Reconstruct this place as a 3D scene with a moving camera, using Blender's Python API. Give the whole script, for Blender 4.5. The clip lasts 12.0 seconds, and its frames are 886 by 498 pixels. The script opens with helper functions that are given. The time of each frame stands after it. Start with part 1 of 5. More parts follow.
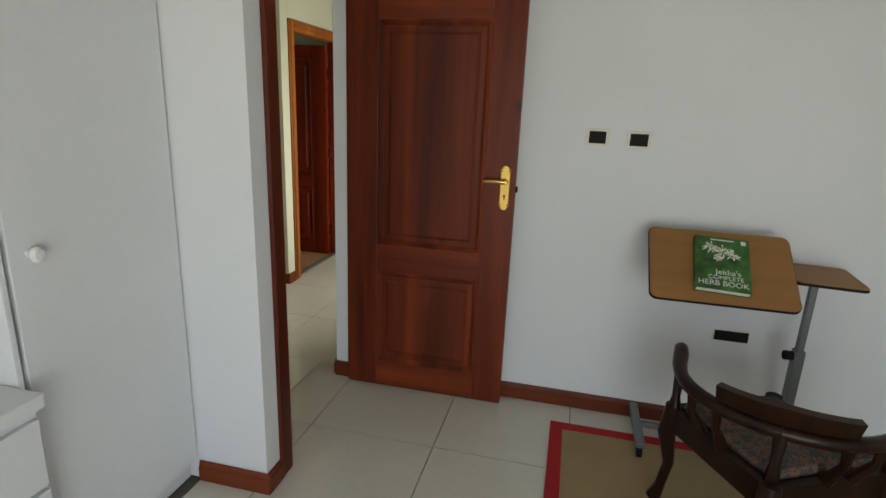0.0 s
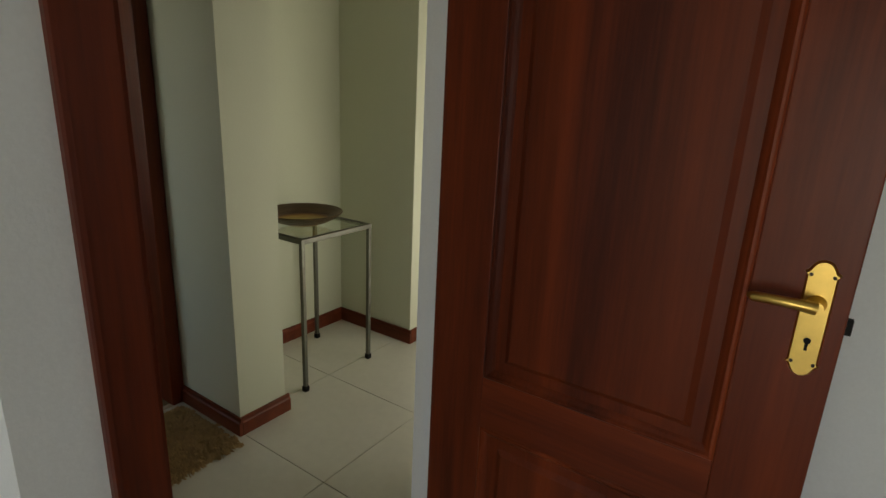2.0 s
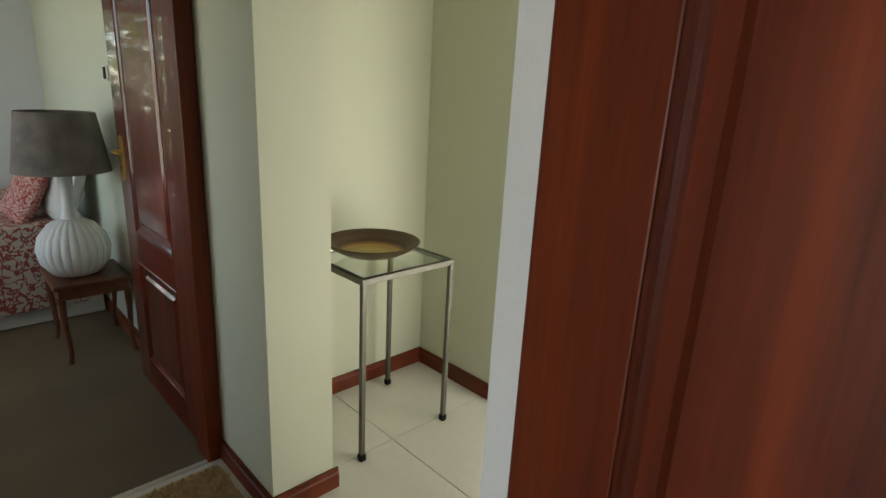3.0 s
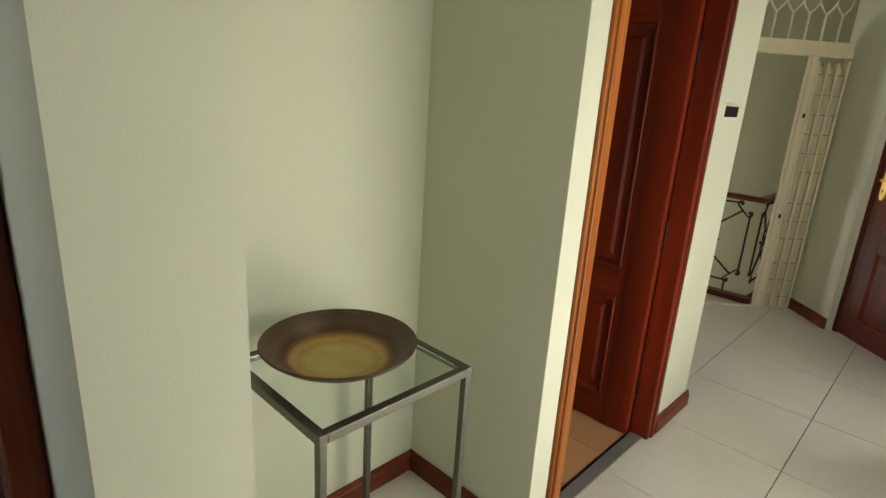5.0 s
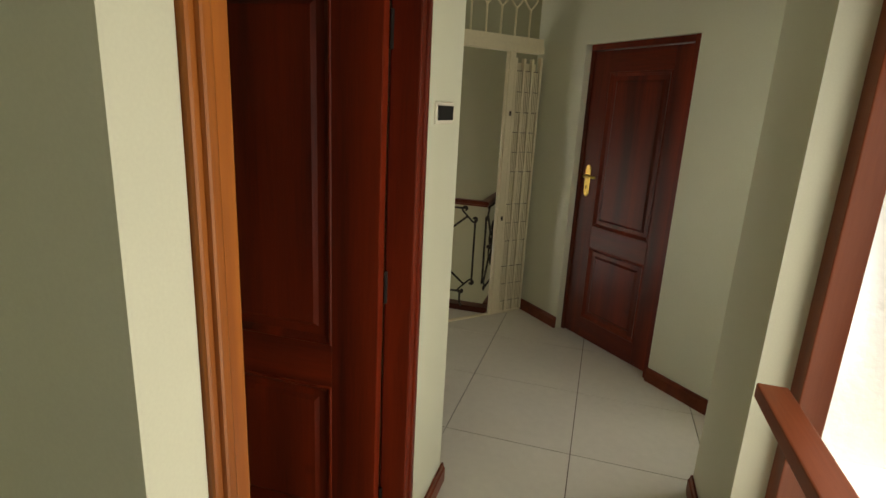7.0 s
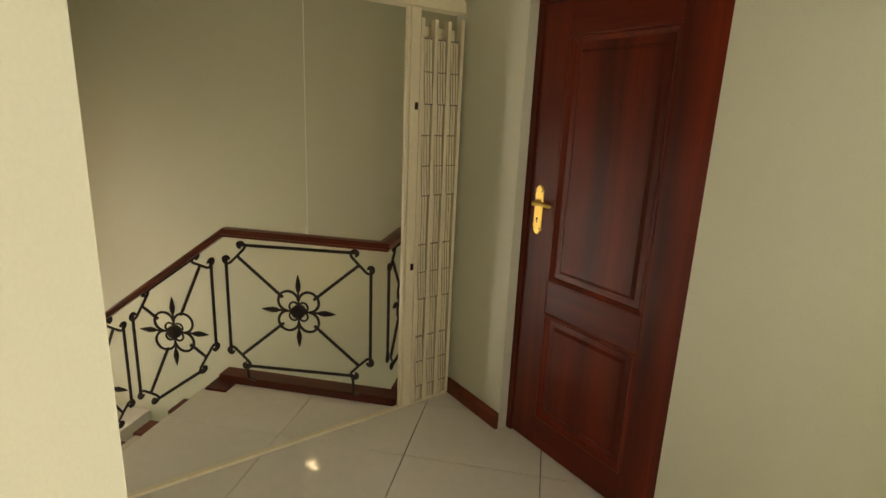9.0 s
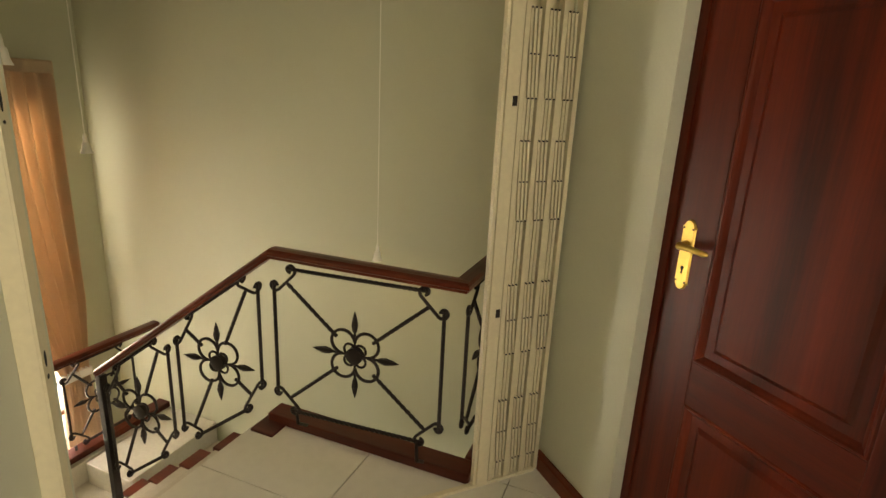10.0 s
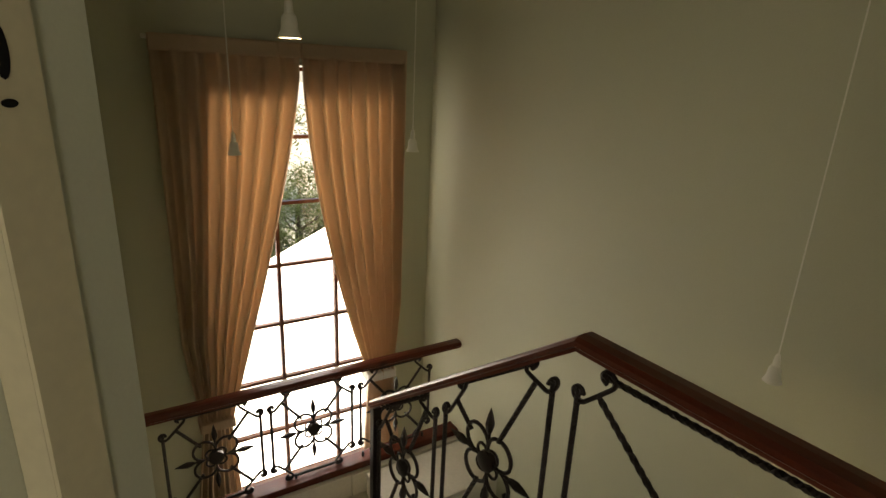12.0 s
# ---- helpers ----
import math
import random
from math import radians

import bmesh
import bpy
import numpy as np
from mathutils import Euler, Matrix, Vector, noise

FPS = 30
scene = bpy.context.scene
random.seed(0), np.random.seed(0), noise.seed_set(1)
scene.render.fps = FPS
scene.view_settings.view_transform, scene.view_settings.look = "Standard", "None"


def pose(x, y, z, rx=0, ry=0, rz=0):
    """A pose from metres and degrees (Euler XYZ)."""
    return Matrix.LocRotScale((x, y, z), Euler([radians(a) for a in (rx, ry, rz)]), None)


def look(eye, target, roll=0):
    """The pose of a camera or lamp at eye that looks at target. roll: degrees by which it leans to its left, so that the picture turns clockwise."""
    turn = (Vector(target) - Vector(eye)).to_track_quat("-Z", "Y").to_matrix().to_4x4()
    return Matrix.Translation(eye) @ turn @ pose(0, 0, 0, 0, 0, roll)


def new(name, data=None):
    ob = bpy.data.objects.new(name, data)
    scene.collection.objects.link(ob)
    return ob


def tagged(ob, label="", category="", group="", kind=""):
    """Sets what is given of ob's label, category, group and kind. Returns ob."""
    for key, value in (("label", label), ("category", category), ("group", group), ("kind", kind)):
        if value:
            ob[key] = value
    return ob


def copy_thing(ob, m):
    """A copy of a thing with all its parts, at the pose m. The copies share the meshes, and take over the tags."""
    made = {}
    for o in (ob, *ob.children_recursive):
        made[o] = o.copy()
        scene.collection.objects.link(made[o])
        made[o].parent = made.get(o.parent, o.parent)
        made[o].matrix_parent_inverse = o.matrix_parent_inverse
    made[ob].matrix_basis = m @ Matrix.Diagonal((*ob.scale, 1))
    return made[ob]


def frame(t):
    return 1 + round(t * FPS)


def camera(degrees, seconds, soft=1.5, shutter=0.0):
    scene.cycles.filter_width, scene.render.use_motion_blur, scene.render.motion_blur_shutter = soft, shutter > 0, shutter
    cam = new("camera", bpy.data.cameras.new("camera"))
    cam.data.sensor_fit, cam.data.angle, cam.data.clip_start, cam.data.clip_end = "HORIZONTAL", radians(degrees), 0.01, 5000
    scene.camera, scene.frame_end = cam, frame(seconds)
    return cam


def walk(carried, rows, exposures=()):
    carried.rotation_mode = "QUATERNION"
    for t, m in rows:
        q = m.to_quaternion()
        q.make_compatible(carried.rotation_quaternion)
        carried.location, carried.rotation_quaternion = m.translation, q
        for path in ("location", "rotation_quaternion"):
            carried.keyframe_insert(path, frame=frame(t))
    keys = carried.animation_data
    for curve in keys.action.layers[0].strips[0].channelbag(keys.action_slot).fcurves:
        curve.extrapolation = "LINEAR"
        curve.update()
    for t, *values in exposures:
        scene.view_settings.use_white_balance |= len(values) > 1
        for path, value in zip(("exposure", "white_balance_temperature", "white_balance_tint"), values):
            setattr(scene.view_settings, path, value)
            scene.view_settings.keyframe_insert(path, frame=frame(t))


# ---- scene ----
cam = camera(79.0, 12.0)
PATH = [
    (0, (0.485, -0.293, 1.507), (0.048, 1.587, 0.984), 2.4),
    (0.6, (0.445, 0.117, 1.473), (-0.137, 1.962, 0.968), 2.6),
    (1, (0.354, 0.434, 1.502), (-0.337, 2.23, 0.958), 2.0),
    (1.5, (0.253, 0.814, 1.479), (-0.622, 2.53, 0.942), 2.6),
    (2, (0.143, 1.142, 1.475), (-0.938, 2.735, 0.931), 2.6),
    (2.5, (-0.026, 1.419, 1.485), (-1.268, 2.889, 0.942), 2.8),
    (3, (-0.192, 1.656, 1.475), (-1.573, 2.998, 0.935), 2.9),
    (3.2, (-0.261, 1.74, 1.472), (-1.688, 3.031, 0.928), 2.7),
    (4.8, (-0.861, 2.188, 1.515), (-2.274, 3.483, 0.945), 3.6),
    (5, (-0.925, 2.235, 1.516), (-2.252, 3.623, 0.957), 3.6),
    (5.5, (-1.064, 2.381, 1.521), (-2.185, 3.948, 0.984), 3.4),
    (6, (-1.139, 2.584, 1.516), (-2.077, 4.27, 0.989), 3.5),
    (6.5, (-1.179, 2.822, 1.526), (-1.979, 4.58, 1.006), 3.0),
    (7, (-1.214, 3.11, 1.526), (-1.752, 4.968, 1.018), 3.0),
    (7.2, (-1.224, 3.251, 1.519), (-1.698, 5.127, 1.013), 2.9),
    (8.8, (-1.285, 4.43, 1.516), (-1.631, 6.332, 1.002), 2.3),
    (9, (-1.295, 4.551, 1.496), (-1.648, 6.455, 0.997), 2.5),
    (9.5, (-1.328, 4.91, 1.524), (-1.784, 6.783, 0.991), 2.5),
    (10, (-1.413, 5.196, 1.517), (-2.125, 6.982, 0.967), 2.8),
    (10.5, (-1.559, 5.41, 1.509), (-2.577, 7.036, 0.945), 3.0),
    (11, (-1.696, 5.635, 1.488), (-2.974, 7.061, 0.91), 3.0),
    (11.5, (-1.849, 5.816, 1.464), (-3.322, 7.034, 0.874), 2.9),
    (12, (-2.004, 5.945, 1.462), (-3.624, 6.951, 0.86), 2.6),
]
EXPOSURES = [(0, 1.58, 6800, 10), (1.0, 0.95, 6900, 9), (2.0, 1.02, 7200, 9), (2.5, 1.58, 6900, 9), (3.2, 2.1, 6700, 10), (5.0, 2.1, 6700, 11), (6.5, 1.55, 7400, 15), (7.0, 1.53, 7300, 14), (9.0, 2.1, 8000, 16), (9.5, 2.3, 8300, 16), (10.0, 2.4, 8300, 16), (10.5, 2.3, 8100, 16), (11.0, 2.05, 7900, 15), (12.0, 1.28, 7600, 15)]
walk(cam, [(t, look(eye, target, roll)) for t, eye, target, roll in PATH], EXPOSURES)

# ---- world and light ----
world = bpy.data.worlds.new("sky")
scene.world = world
world.use_nodes = True
wn = world.node_tree
sky = wn.nodes.new("ShaderNodeTexSky")
sky.sky_type, sky.sun_disc = "NISHITA", False
sky.sun_elevation, sky.sun_rotation = radians(77.4), radians(153.4)
wn.links.new(sky.outputs["Color"], wn.nodes["Background"].inputs["Color"])
wn.nodes["Background"].inputs["Strength"].default_value = 0.15
sun = new("sun", bpy.data.lights.new("sun", "SUN"))
sun.data.energy, sun.data.angle, sun.data.color = 3.2, radians(0.6), (1.0, 0.95, 0.86)
sun.matrix_world = look((0, 0, 12), (-1.0, 2.0, 2.0))


def opening_light(name, eye, target, sx, sy, watts, color):
    """An area lamp at an opening: the sky's light, and added fill in two rooms."""
    ob = new(name, bpy.data.lights.new(name, "AREA"))
    ob.data.shape, ob.data.size, ob.data.size_y, ob.data.energy, ob.data.color = "RECTANGLE", sx, sy, watts, color
    ob.matrix_world = look(eye, target)
    return ob


opening_light("daylight_bedroom", (1.3, -2.5, 0.95), (-0.8, 1.0, 0.35), 1.8, 1.5, 11.5, (0.96, 0.97, 0.96))
opening_light("daylight_balcony", (-0.38, 3.85, 0.95), (-1.8, 3.7, 1.1), 1.2, 1.5, 5.9, (1.0, 0.98, 0.83))
opening_light("daylight_stair", (-5.13, 6.86, 0.0), (-3.0, 7.0, -0.3), 0.98, 2.7, 19, (1.0, 0.99, 0.92))
# greenish fill added in the guest bedroom, at an opening out of view
opening_light("fill_guest", (-3.6, 0.25, 1.4), (-3.6, 2.4, 1.0), 1.8, 1.3, 1.1, (0.94, 1.0, 0.86))
# added fill: stands in for balcony daylight that can't reach the lobby's right wall
opening_light("fill_lobby", (-0.20, 5.52, 1.2), (-1.2, 6.0, 1.0), 0.36, 1.4, 2.4, (1.0, 0.99, 0.95))


# ---- materials ----
def material(name, color, rough=0.6, metal=0.0, vary=0.12, grain=60.0, patch=2.5, bump=0.1, coat=0.0, random=0.0, spec=0.5):
    """A surface with a fine grain, broad uneven patches and a light relief."""
    m = bpy.data.materials.new(name)
    m.use_nodes = True
    nt = m.node_tree
    b = nt.nodes["Principled BSDF"]
    b.inputs["Roughness"].default_value, b.inputs["Metallic"].default_value = rough, metal
    b.inputs["Coat Weight"].default_value = coat
    b.inputs["Coat Roughness"].default_value = 0.15
    b.inputs["Specular IOR Level"].default_value = spec
    co = nt.nodes.new("ShaderNodeTexCoord")
    fine, broad = nt.nodes.new("ShaderNodeTexNoise"), nt.nodes.new("ShaderNodeTexNoise")
    fine.inputs["Scale"].default_value, broad.inputs["Scale"].default_value = grain, patch
    fine.inputs["Detail"].default_value, broad.inputs["Detail"].default_value = 4, 5
    for n in (fine, broad):
        nt.links.new(co.outputs["Object"], n.inputs["Vector"])
    add = nt.nodes.new("ShaderNodeMath")
    add.operation = "ADD"
    nt.links.new(fine.outputs["Fac"], add.inputs[0])
    nt.links.new(broad.outputs["Fac"], add.inputs[1])
    last = add
    if random:
        info = nt.nodes.new("ShaderNodeObjectInfo")
        mul = nt.nodes.new("ShaderNodeMath")
        mul.operation = "MULTIPLY_ADD"
        mul.inputs[1].default_value = random
        nt.links.new(info.outputs["Random"], mul.inputs[0])
        nt.links.new(add.outputs[0], mul.inputs[2])
        last = mul
    ramp = nt.nodes.new("ShaderNodeMapRange")
    ramp.inputs["From Min"].default_value, ramp.inputs["From Max"].default_value = 0.7, 1.3 + random
    ramp.inputs["To Min"].default_value, ramp.inputs["To Max"].default_value = 1 - vary, 1 + vary
    nt.links.new(last.outputs[0], ramp.inputs["Value"])
    tint = nt.nodes.new("ShaderNodeVectorMath")
    tint.operation = "SCALE"
    tint.inputs[0].default_value = color
    nt.links.new(ramp.outputs["Result"], tint.inputs["Scale"])
    nt.links.new(tint.outputs["Vector"], b.inputs["Base Color"])
    if bump:
        bp = nt.nodes.new("ShaderNodeBump")
        bp.inputs["Strength"].default_value, bp.inputs["Distance"].default_value = bump, 0.004
        nt.links.new(fine.outputs["Fac"], bp.inputs["Height"])
        nt.links.new(bp.outputs["Normal"], b.inputs["Normal"])
    return m


def wood(name, dark, light, along=2, rough=0.40, coat=0.06, scale=1.0, coat_rough=0.2, bands=0.15):
    """Varnished timber; its grain runs along the given axis."""
    m = bpy.data.materials.new(name)
    m.use_nodes = True
    nt = m.node_tree
    b = nt.nodes["Principled BSDF"]
    b.inputs["Roughness"].default_value, b.inputs["Coat Weight"].default_value = rough, coat
    b.inputs["Coat Roughness"].default_value = coat_rough
    b.inputs["Specular IOR Level"].default_value = 0.24
    co, mp = nt.nodes.new("ShaderNodeTexCoord"), nt.nodes.new("ShaderNodeMapping")
    s = [16 * scale] * 3
    s[along] = 0.9 * scale
    mp.inputs["Scale"].default_value = s
    info = nt.nodes.new("ShaderNodeObjectInfo")
    shift = nt.nodes.new("ShaderNodeVectorMath")
    shift.operation = "SCALE"
    shift.inputs[0].default_value = (3, 7, 5)
    nt.links.new(info.outputs["Random"], shift.inputs["Scale"])
    nt.links.new(shift.outputs["Vector"], mp.inputs["Location"])
    nt.links.new(co.outputs["Object"], mp.inputs["Vector"])
    a, c = nt.nodes.new("ShaderNodeTexNoise"), nt.nodes.new("ShaderNodeTexNoise")
    a.inputs["Scale"].default_value, a.inputs["Detail"].default_value, a.inputs["Distortion"].default_value = 0.55, 6, 0.5
    c.inputs["Scale"].default_value, c.inputs["Detail"].default_value = 9, 5
    nt.links.new(mp.outputs["Vector"], a.inputs["Vector"])
    nt.links.new(mp.outputs["Vector"], c.inputs["Vector"])
    mix = nt.nodes.new("ShaderNodeMath")
    mix.operation = "MULTIPLY_ADD"
    mix.inputs[1].default_value = 0.24
    nt.links.new(c.outputs["Fac"], mix.inputs[0])
    nt.links.new(a.outputs["Fac"], mix.inputs[2])
    ramp = nt.nodes.new("ShaderNodeValToRGB")
    ramp.color_ramp.elements[0].position, ramp.color_ramp.elements[1].position = 0.40, 0.98
    ramp.color_ramp.elements[0].color, ramp.color_ramp.elements[1].color = (*dark, 1), (*light, 1)
    nt.links.new(mix.outputs[0], ramp.inputs["Fac"])
    wide = nt.nodes.new("ShaderNodeMapping")
    ws = [7.0 * scale] * 3
    ws[along] = 0.22 * scale
    wide.inputs["Scale"].default_value = ws
    nt.links.new(shift.outputs["Vector"], wide.inputs["Location"])
    nt.links.new(co.outputs["Object"], wide.inputs["Vector"])
    board = nt.nodes.new("ShaderNodeTexNoise")
    board.inputs["Scale"].default_value, board.inputs["Detail"].default_value, board.inputs["Distortion"].default_value = 1.0, 2.5, 0.6
    nt.links.new(wide.outputs["Vector"], board.inputs["Vector"])
    tone = nt.nodes.new("ShaderNodeMapRange")
    tone.inputs["From Min"].default_value, tone.inputs["From Max"].default_value = 0.36, 0.64
    tone.inputs["To Min"].default_value, tone.inputs["To Max"].default_value = 1 - bands, 1 + bands
    nt.links.new(board.outputs["Fac"], tone.inputs["Value"])
    knot = nt.nodes.new("ShaderNodeTexVoronoi")
    knot.inputs["Scale"].default_value = 2.6
    nt.links.new(co.outputs["Object"], knot.inputs["Vector"])
    dark_spot = nt.nodes.new("ShaderNodeMapRange")
    dark_spot.inputs["From Min"].default_value, dark_spot.inputs["From Max"].default_value = 0.03, 0.09
    dark_spot.inputs["To Min"].default_value, dark_spot.inputs["To Max"].default_value = 0.45, 1.0
    nt.links.new(knot.outputs["Distance"], dark_spot.inputs["Value"])
    both = nt.nodes.new("ShaderNodeMath")
    both.operation = "MULTIPLY"
    nt.links.new(tone.outputs["Result"], both.inputs[0])
    nt.links.new(dark_spot.outputs["Result"], both.inputs[1])
    toned = nt.nodes.new("ShaderNodeVectorMath")
    toned.operation = "SCALE"
    nt.links.new(ramp.outputs["Color"], toned.inputs[0])
    nt.links.new(both.outputs[0], toned.inputs["Scale"])
    nt.links.new(toned.outputs["Vector"], b.inputs["Base Color"])
    bp = nt.nodes.new("ShaderNodeBump")
    bp.inputs["Strength"].default_value, bp.inputs["Distance"].default_value = 0.12, 0.003
    nt.links.new(c.outputs["Fac"], bp.inputs["Height"])
    nt.links.new(bp.outputs["Normal"], b.inputs["Normal"])
    return m


def print_cloth(name, ground, ink, scale, cut):
    """Cloth printed with a branching coral-like figure."""
    m = material(name, ground, 0.85, bump=0.25, grain=300)
    nt = m.node_tree
    b = nt.nodes["Principled BSDF"]
    co = nt.nodes.new("ShaderNodeTexCoord")
    warp = nt.nodes.new("ShaderNodeTexNoise")
    warp.inputs["Scale"].default_value = scale * 1.5
    nt.links.new(co.outputs["Object"], warp.inputs["Vector"])
    vor = nt.nodes.new("ShaderNodeTexVoronoi")
    vor.feature, vor.inputs["Scale"].default_value = "DISTANCE_TO_EDGE", scale
    mixv = nt.nodes.new("ShaderNodeMix")
    mixv.data_type = "VECTOR"
    mixv.inputs["Factor"].default_value = 0.12
    nt.links.new(co.outputs["Object"], mixv.inputs[4])
    nt.links.new(warp.outputs["Color"], mixv.inputs[5])
    nt.links.new(mixv.outputs[1], vor.inputs["Vector"])
    less = nt.nodes.new("ShaderNodeMath")
    less.operation = "LESS_THAN"
    less.inputs[1].default_value = cut
    nt.links.new(vor.outputs["Distance"], less.inputs[0])
    mix = nt.nodes.new("ShaderNodeMix")
    mix.data_type = "RGBA"
    mix.inputs[6].default_value, mix.inputs[7].default_value = (*ground, 1), (*ink, 1)
    nt.links.new(less.outputs[0], mix.inputs["Factor"])
    nt.links.new(mix.outputs[2], b.inputs["Base Color"])
    return m


def glass(name, tint=(1, 1, 1)):
    m = bpy.data.materials.new(name)
    m.use_nodes = True
    b = m.node_tree.nodes["Principled BSDF"]
    b.inputs["Base Color"].default_value = (*tint, 1)
    b.inputs["Roughness"].default_value, b.inputs["IOR"].default_value = 0.0, 1.45
    b.inputs["Transmission Weight"].default_value = 1.0
    return m


def glow(name, color, strength):
    m = bpy.data.materials.new(name)
    m.use_nodes = True
    b = m.node_tree.nodes["Principled BSDF"]
    b.inputs["Emission Color"].default_value, b.inputs["Emission Strength"].default_value = (*color, 1), strength
    return m


M_WHITE = material("white_wall_paint", (0.74, 0.76, 0.78), 0.7, vary=0.03, patch=1.2, grain=180, bump=0.08)
M_CREAM = material("cream_wall_paint", (0.635, 0.655, 0.525), 0.6, vary=0.03, patch=1.0, grain=180, bump=0.08)
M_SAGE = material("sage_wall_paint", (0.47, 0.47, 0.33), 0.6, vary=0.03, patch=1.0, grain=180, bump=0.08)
M_CEIL = material("ceiling_paint", (0.62, 0.60, 0.53), 0.8, vary=0.03, bump=0.05)
M_TILE = material("polished_porcelain", (0.69, 0.67, 0.585), 0.09, vary=0.05, patch=3.5, grain=25, bump=0.0, random=0.25, spec=0.5)
M_GROUT = material("dark_grout", (0.16, 0.14, 0.11), 0.9)
M_BATHTILE = material("terracotta_tile", (0.50, 0.27, 0.13), 0.35, vary=0.15, random=0.3)
M_CARPET = material("grey_beige_carpet", (0.15, 0.112, 0.066), 0.95, vary=0.15, grain=400, bump=0.5)
M_DOOR = wood("mahogany_door", (0.070, 0.011, 0.004), (0.270, 0.047, 0.012))
M_DOORH = wood("mahogany_rail", (0.070, 0.011, 0.004), (0.270, 0.047, 0.012), along=0)
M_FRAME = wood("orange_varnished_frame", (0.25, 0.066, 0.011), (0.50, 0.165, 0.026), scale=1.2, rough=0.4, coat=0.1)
M_SKIRT = wood("mahogany_skirting", (0.095, 0.018, 0.007), (0.25, 0.054, 0.020), along=0)
M_RAILW = wood("handrail_wood", (0.060, 0.013, 0.008), (0.17, 0.036, 0.016), along=0, rough=0.28)
M_RAILWY = wood("handrail_wood_across", (0.060, 0.013, 0.008), (0.17, 0.036, 0.016), along=1, rough=0.28)
M_REDWOOD = wood("red_window_wood", (0.16, 0.033, 0.011), (0.29, 0.07, 0.022), rough=0.45, coat=0.1)
M_REDWOODY = wood("red_window_bar", (0.16, 0.033, 0.011), (0.29, 0.07, 0.022), rough=0.45, coat=0.1, along=1)
M_OLDWOOD = wood("dark_chair_wood", (0.009, 0.0035, 0.002), (0.034, 0.011, 0.006), rough=0.35)
M_BOARD = wood("beech_laminate", (0.28, 0.135, 0.045), (0.36, 0.185, 0.065), along=0, rough=0.5, coat=0.0, bands=0.04)
M_NIGHT = wood("nightstand_wood", (0.10, 0.035, 0.018), (0.20, 0.075, 0.035), along=0)
M_BRASS = material("polished_brass", (0.66, 0.44, 0.12), 0.30, 1.0, vary=0.08, bump=0.02)
M_IRON = material("black_wrought_iron", (0.022, 0.016, 0.014), 0.42, 0.6, vary=0.2, bump=0.25, grain=90)
M_STEEL = material("brushed_steel", (0.15, 0.15, 0.13), 0.38, 0.9, vary=0.15, bump=0.08, grain=120)
M_GREYMET = material("grey_painted_metal", (0.16, 0.18, 0.19), 0.4, 0.4)
M_GATE = material("cream_enamel", (0.70, 0.64, 0.45), 0.42, vary=0.05, bump=0.06)
M_BLACK = material("black_plastic", (0.010, 0.010, 0.010), 0.6, vary=0.05, bump=0.0, spec=0.15)
M_PLASTIC = material("ivory_plastic", (0.72, 0.70, 0.60), 0.4, vary=0.03, bump=0.0)
M_CUPB = material("white_lacquer", (0.74, 0.76, 0.78), 0.35, vary=0.02, bump=0.03)
M_KNOB = material("white_porcelain", (0.82, 0.82, 0.80), 0.12, vary=0.02, bump=0.0)
M_RUG = material("sisal_weave", (0.36, 0.26, 0.13), 0.95, vary=0.18, grain=260, bump=0.6)
M_RED = material("red_cloth_border", (0.42, 0.012, 0.016), 0.85, vary=0.12, grain=300, bump=0.4)
M_COIR = material("straw_pile", (0.52, 0.36, 0.17), 0.9, vary=0.35, grain=40, bump=0.4, random=0.3)
M_CURTAIN = material("golden_curtain_cloth", (0.56, 0.415, 0.28), 0.8, vary=0.08, grain=250, bump=0.2)
def let_light_through(m, share):
    """Thin cloth: part of the light passes through."""
    nt = m.node_tree
    b, out = nt.nodes["Principled BSDF"], nt.nodes["Material Output"]
    tr, mix = nt.nodes.new("ShaderNodeBsdfTranslucent"), nt.nodes.new("ShaderNodeMixShader")
    mix.inputs["Fac"].default_value = share
    nt.links.new(b.inputs["Base Color"].links[0].from_socket, tr.inputs["Color"])
    nt.links.new(b.outputs[0], mix.inputs[1])
    nt.links.new(tr.outputs[0], mix.inputs[2])
    nt.links.new(mix.outputs[0], out.inputs["Surface"])


let_light_through(M_CURTAIN, 0.42)
M_GLASS = glass("clear_glass")
M_TABLEGLASS = glass("green_glass", (0.90, 0.97, 0.93))
M_BRONZE = material("bronze_lip", (0.085, 0.050, 0.022), 0.38, 0.35, vary=0.45, grain=30, patch=9, bump=0.3)


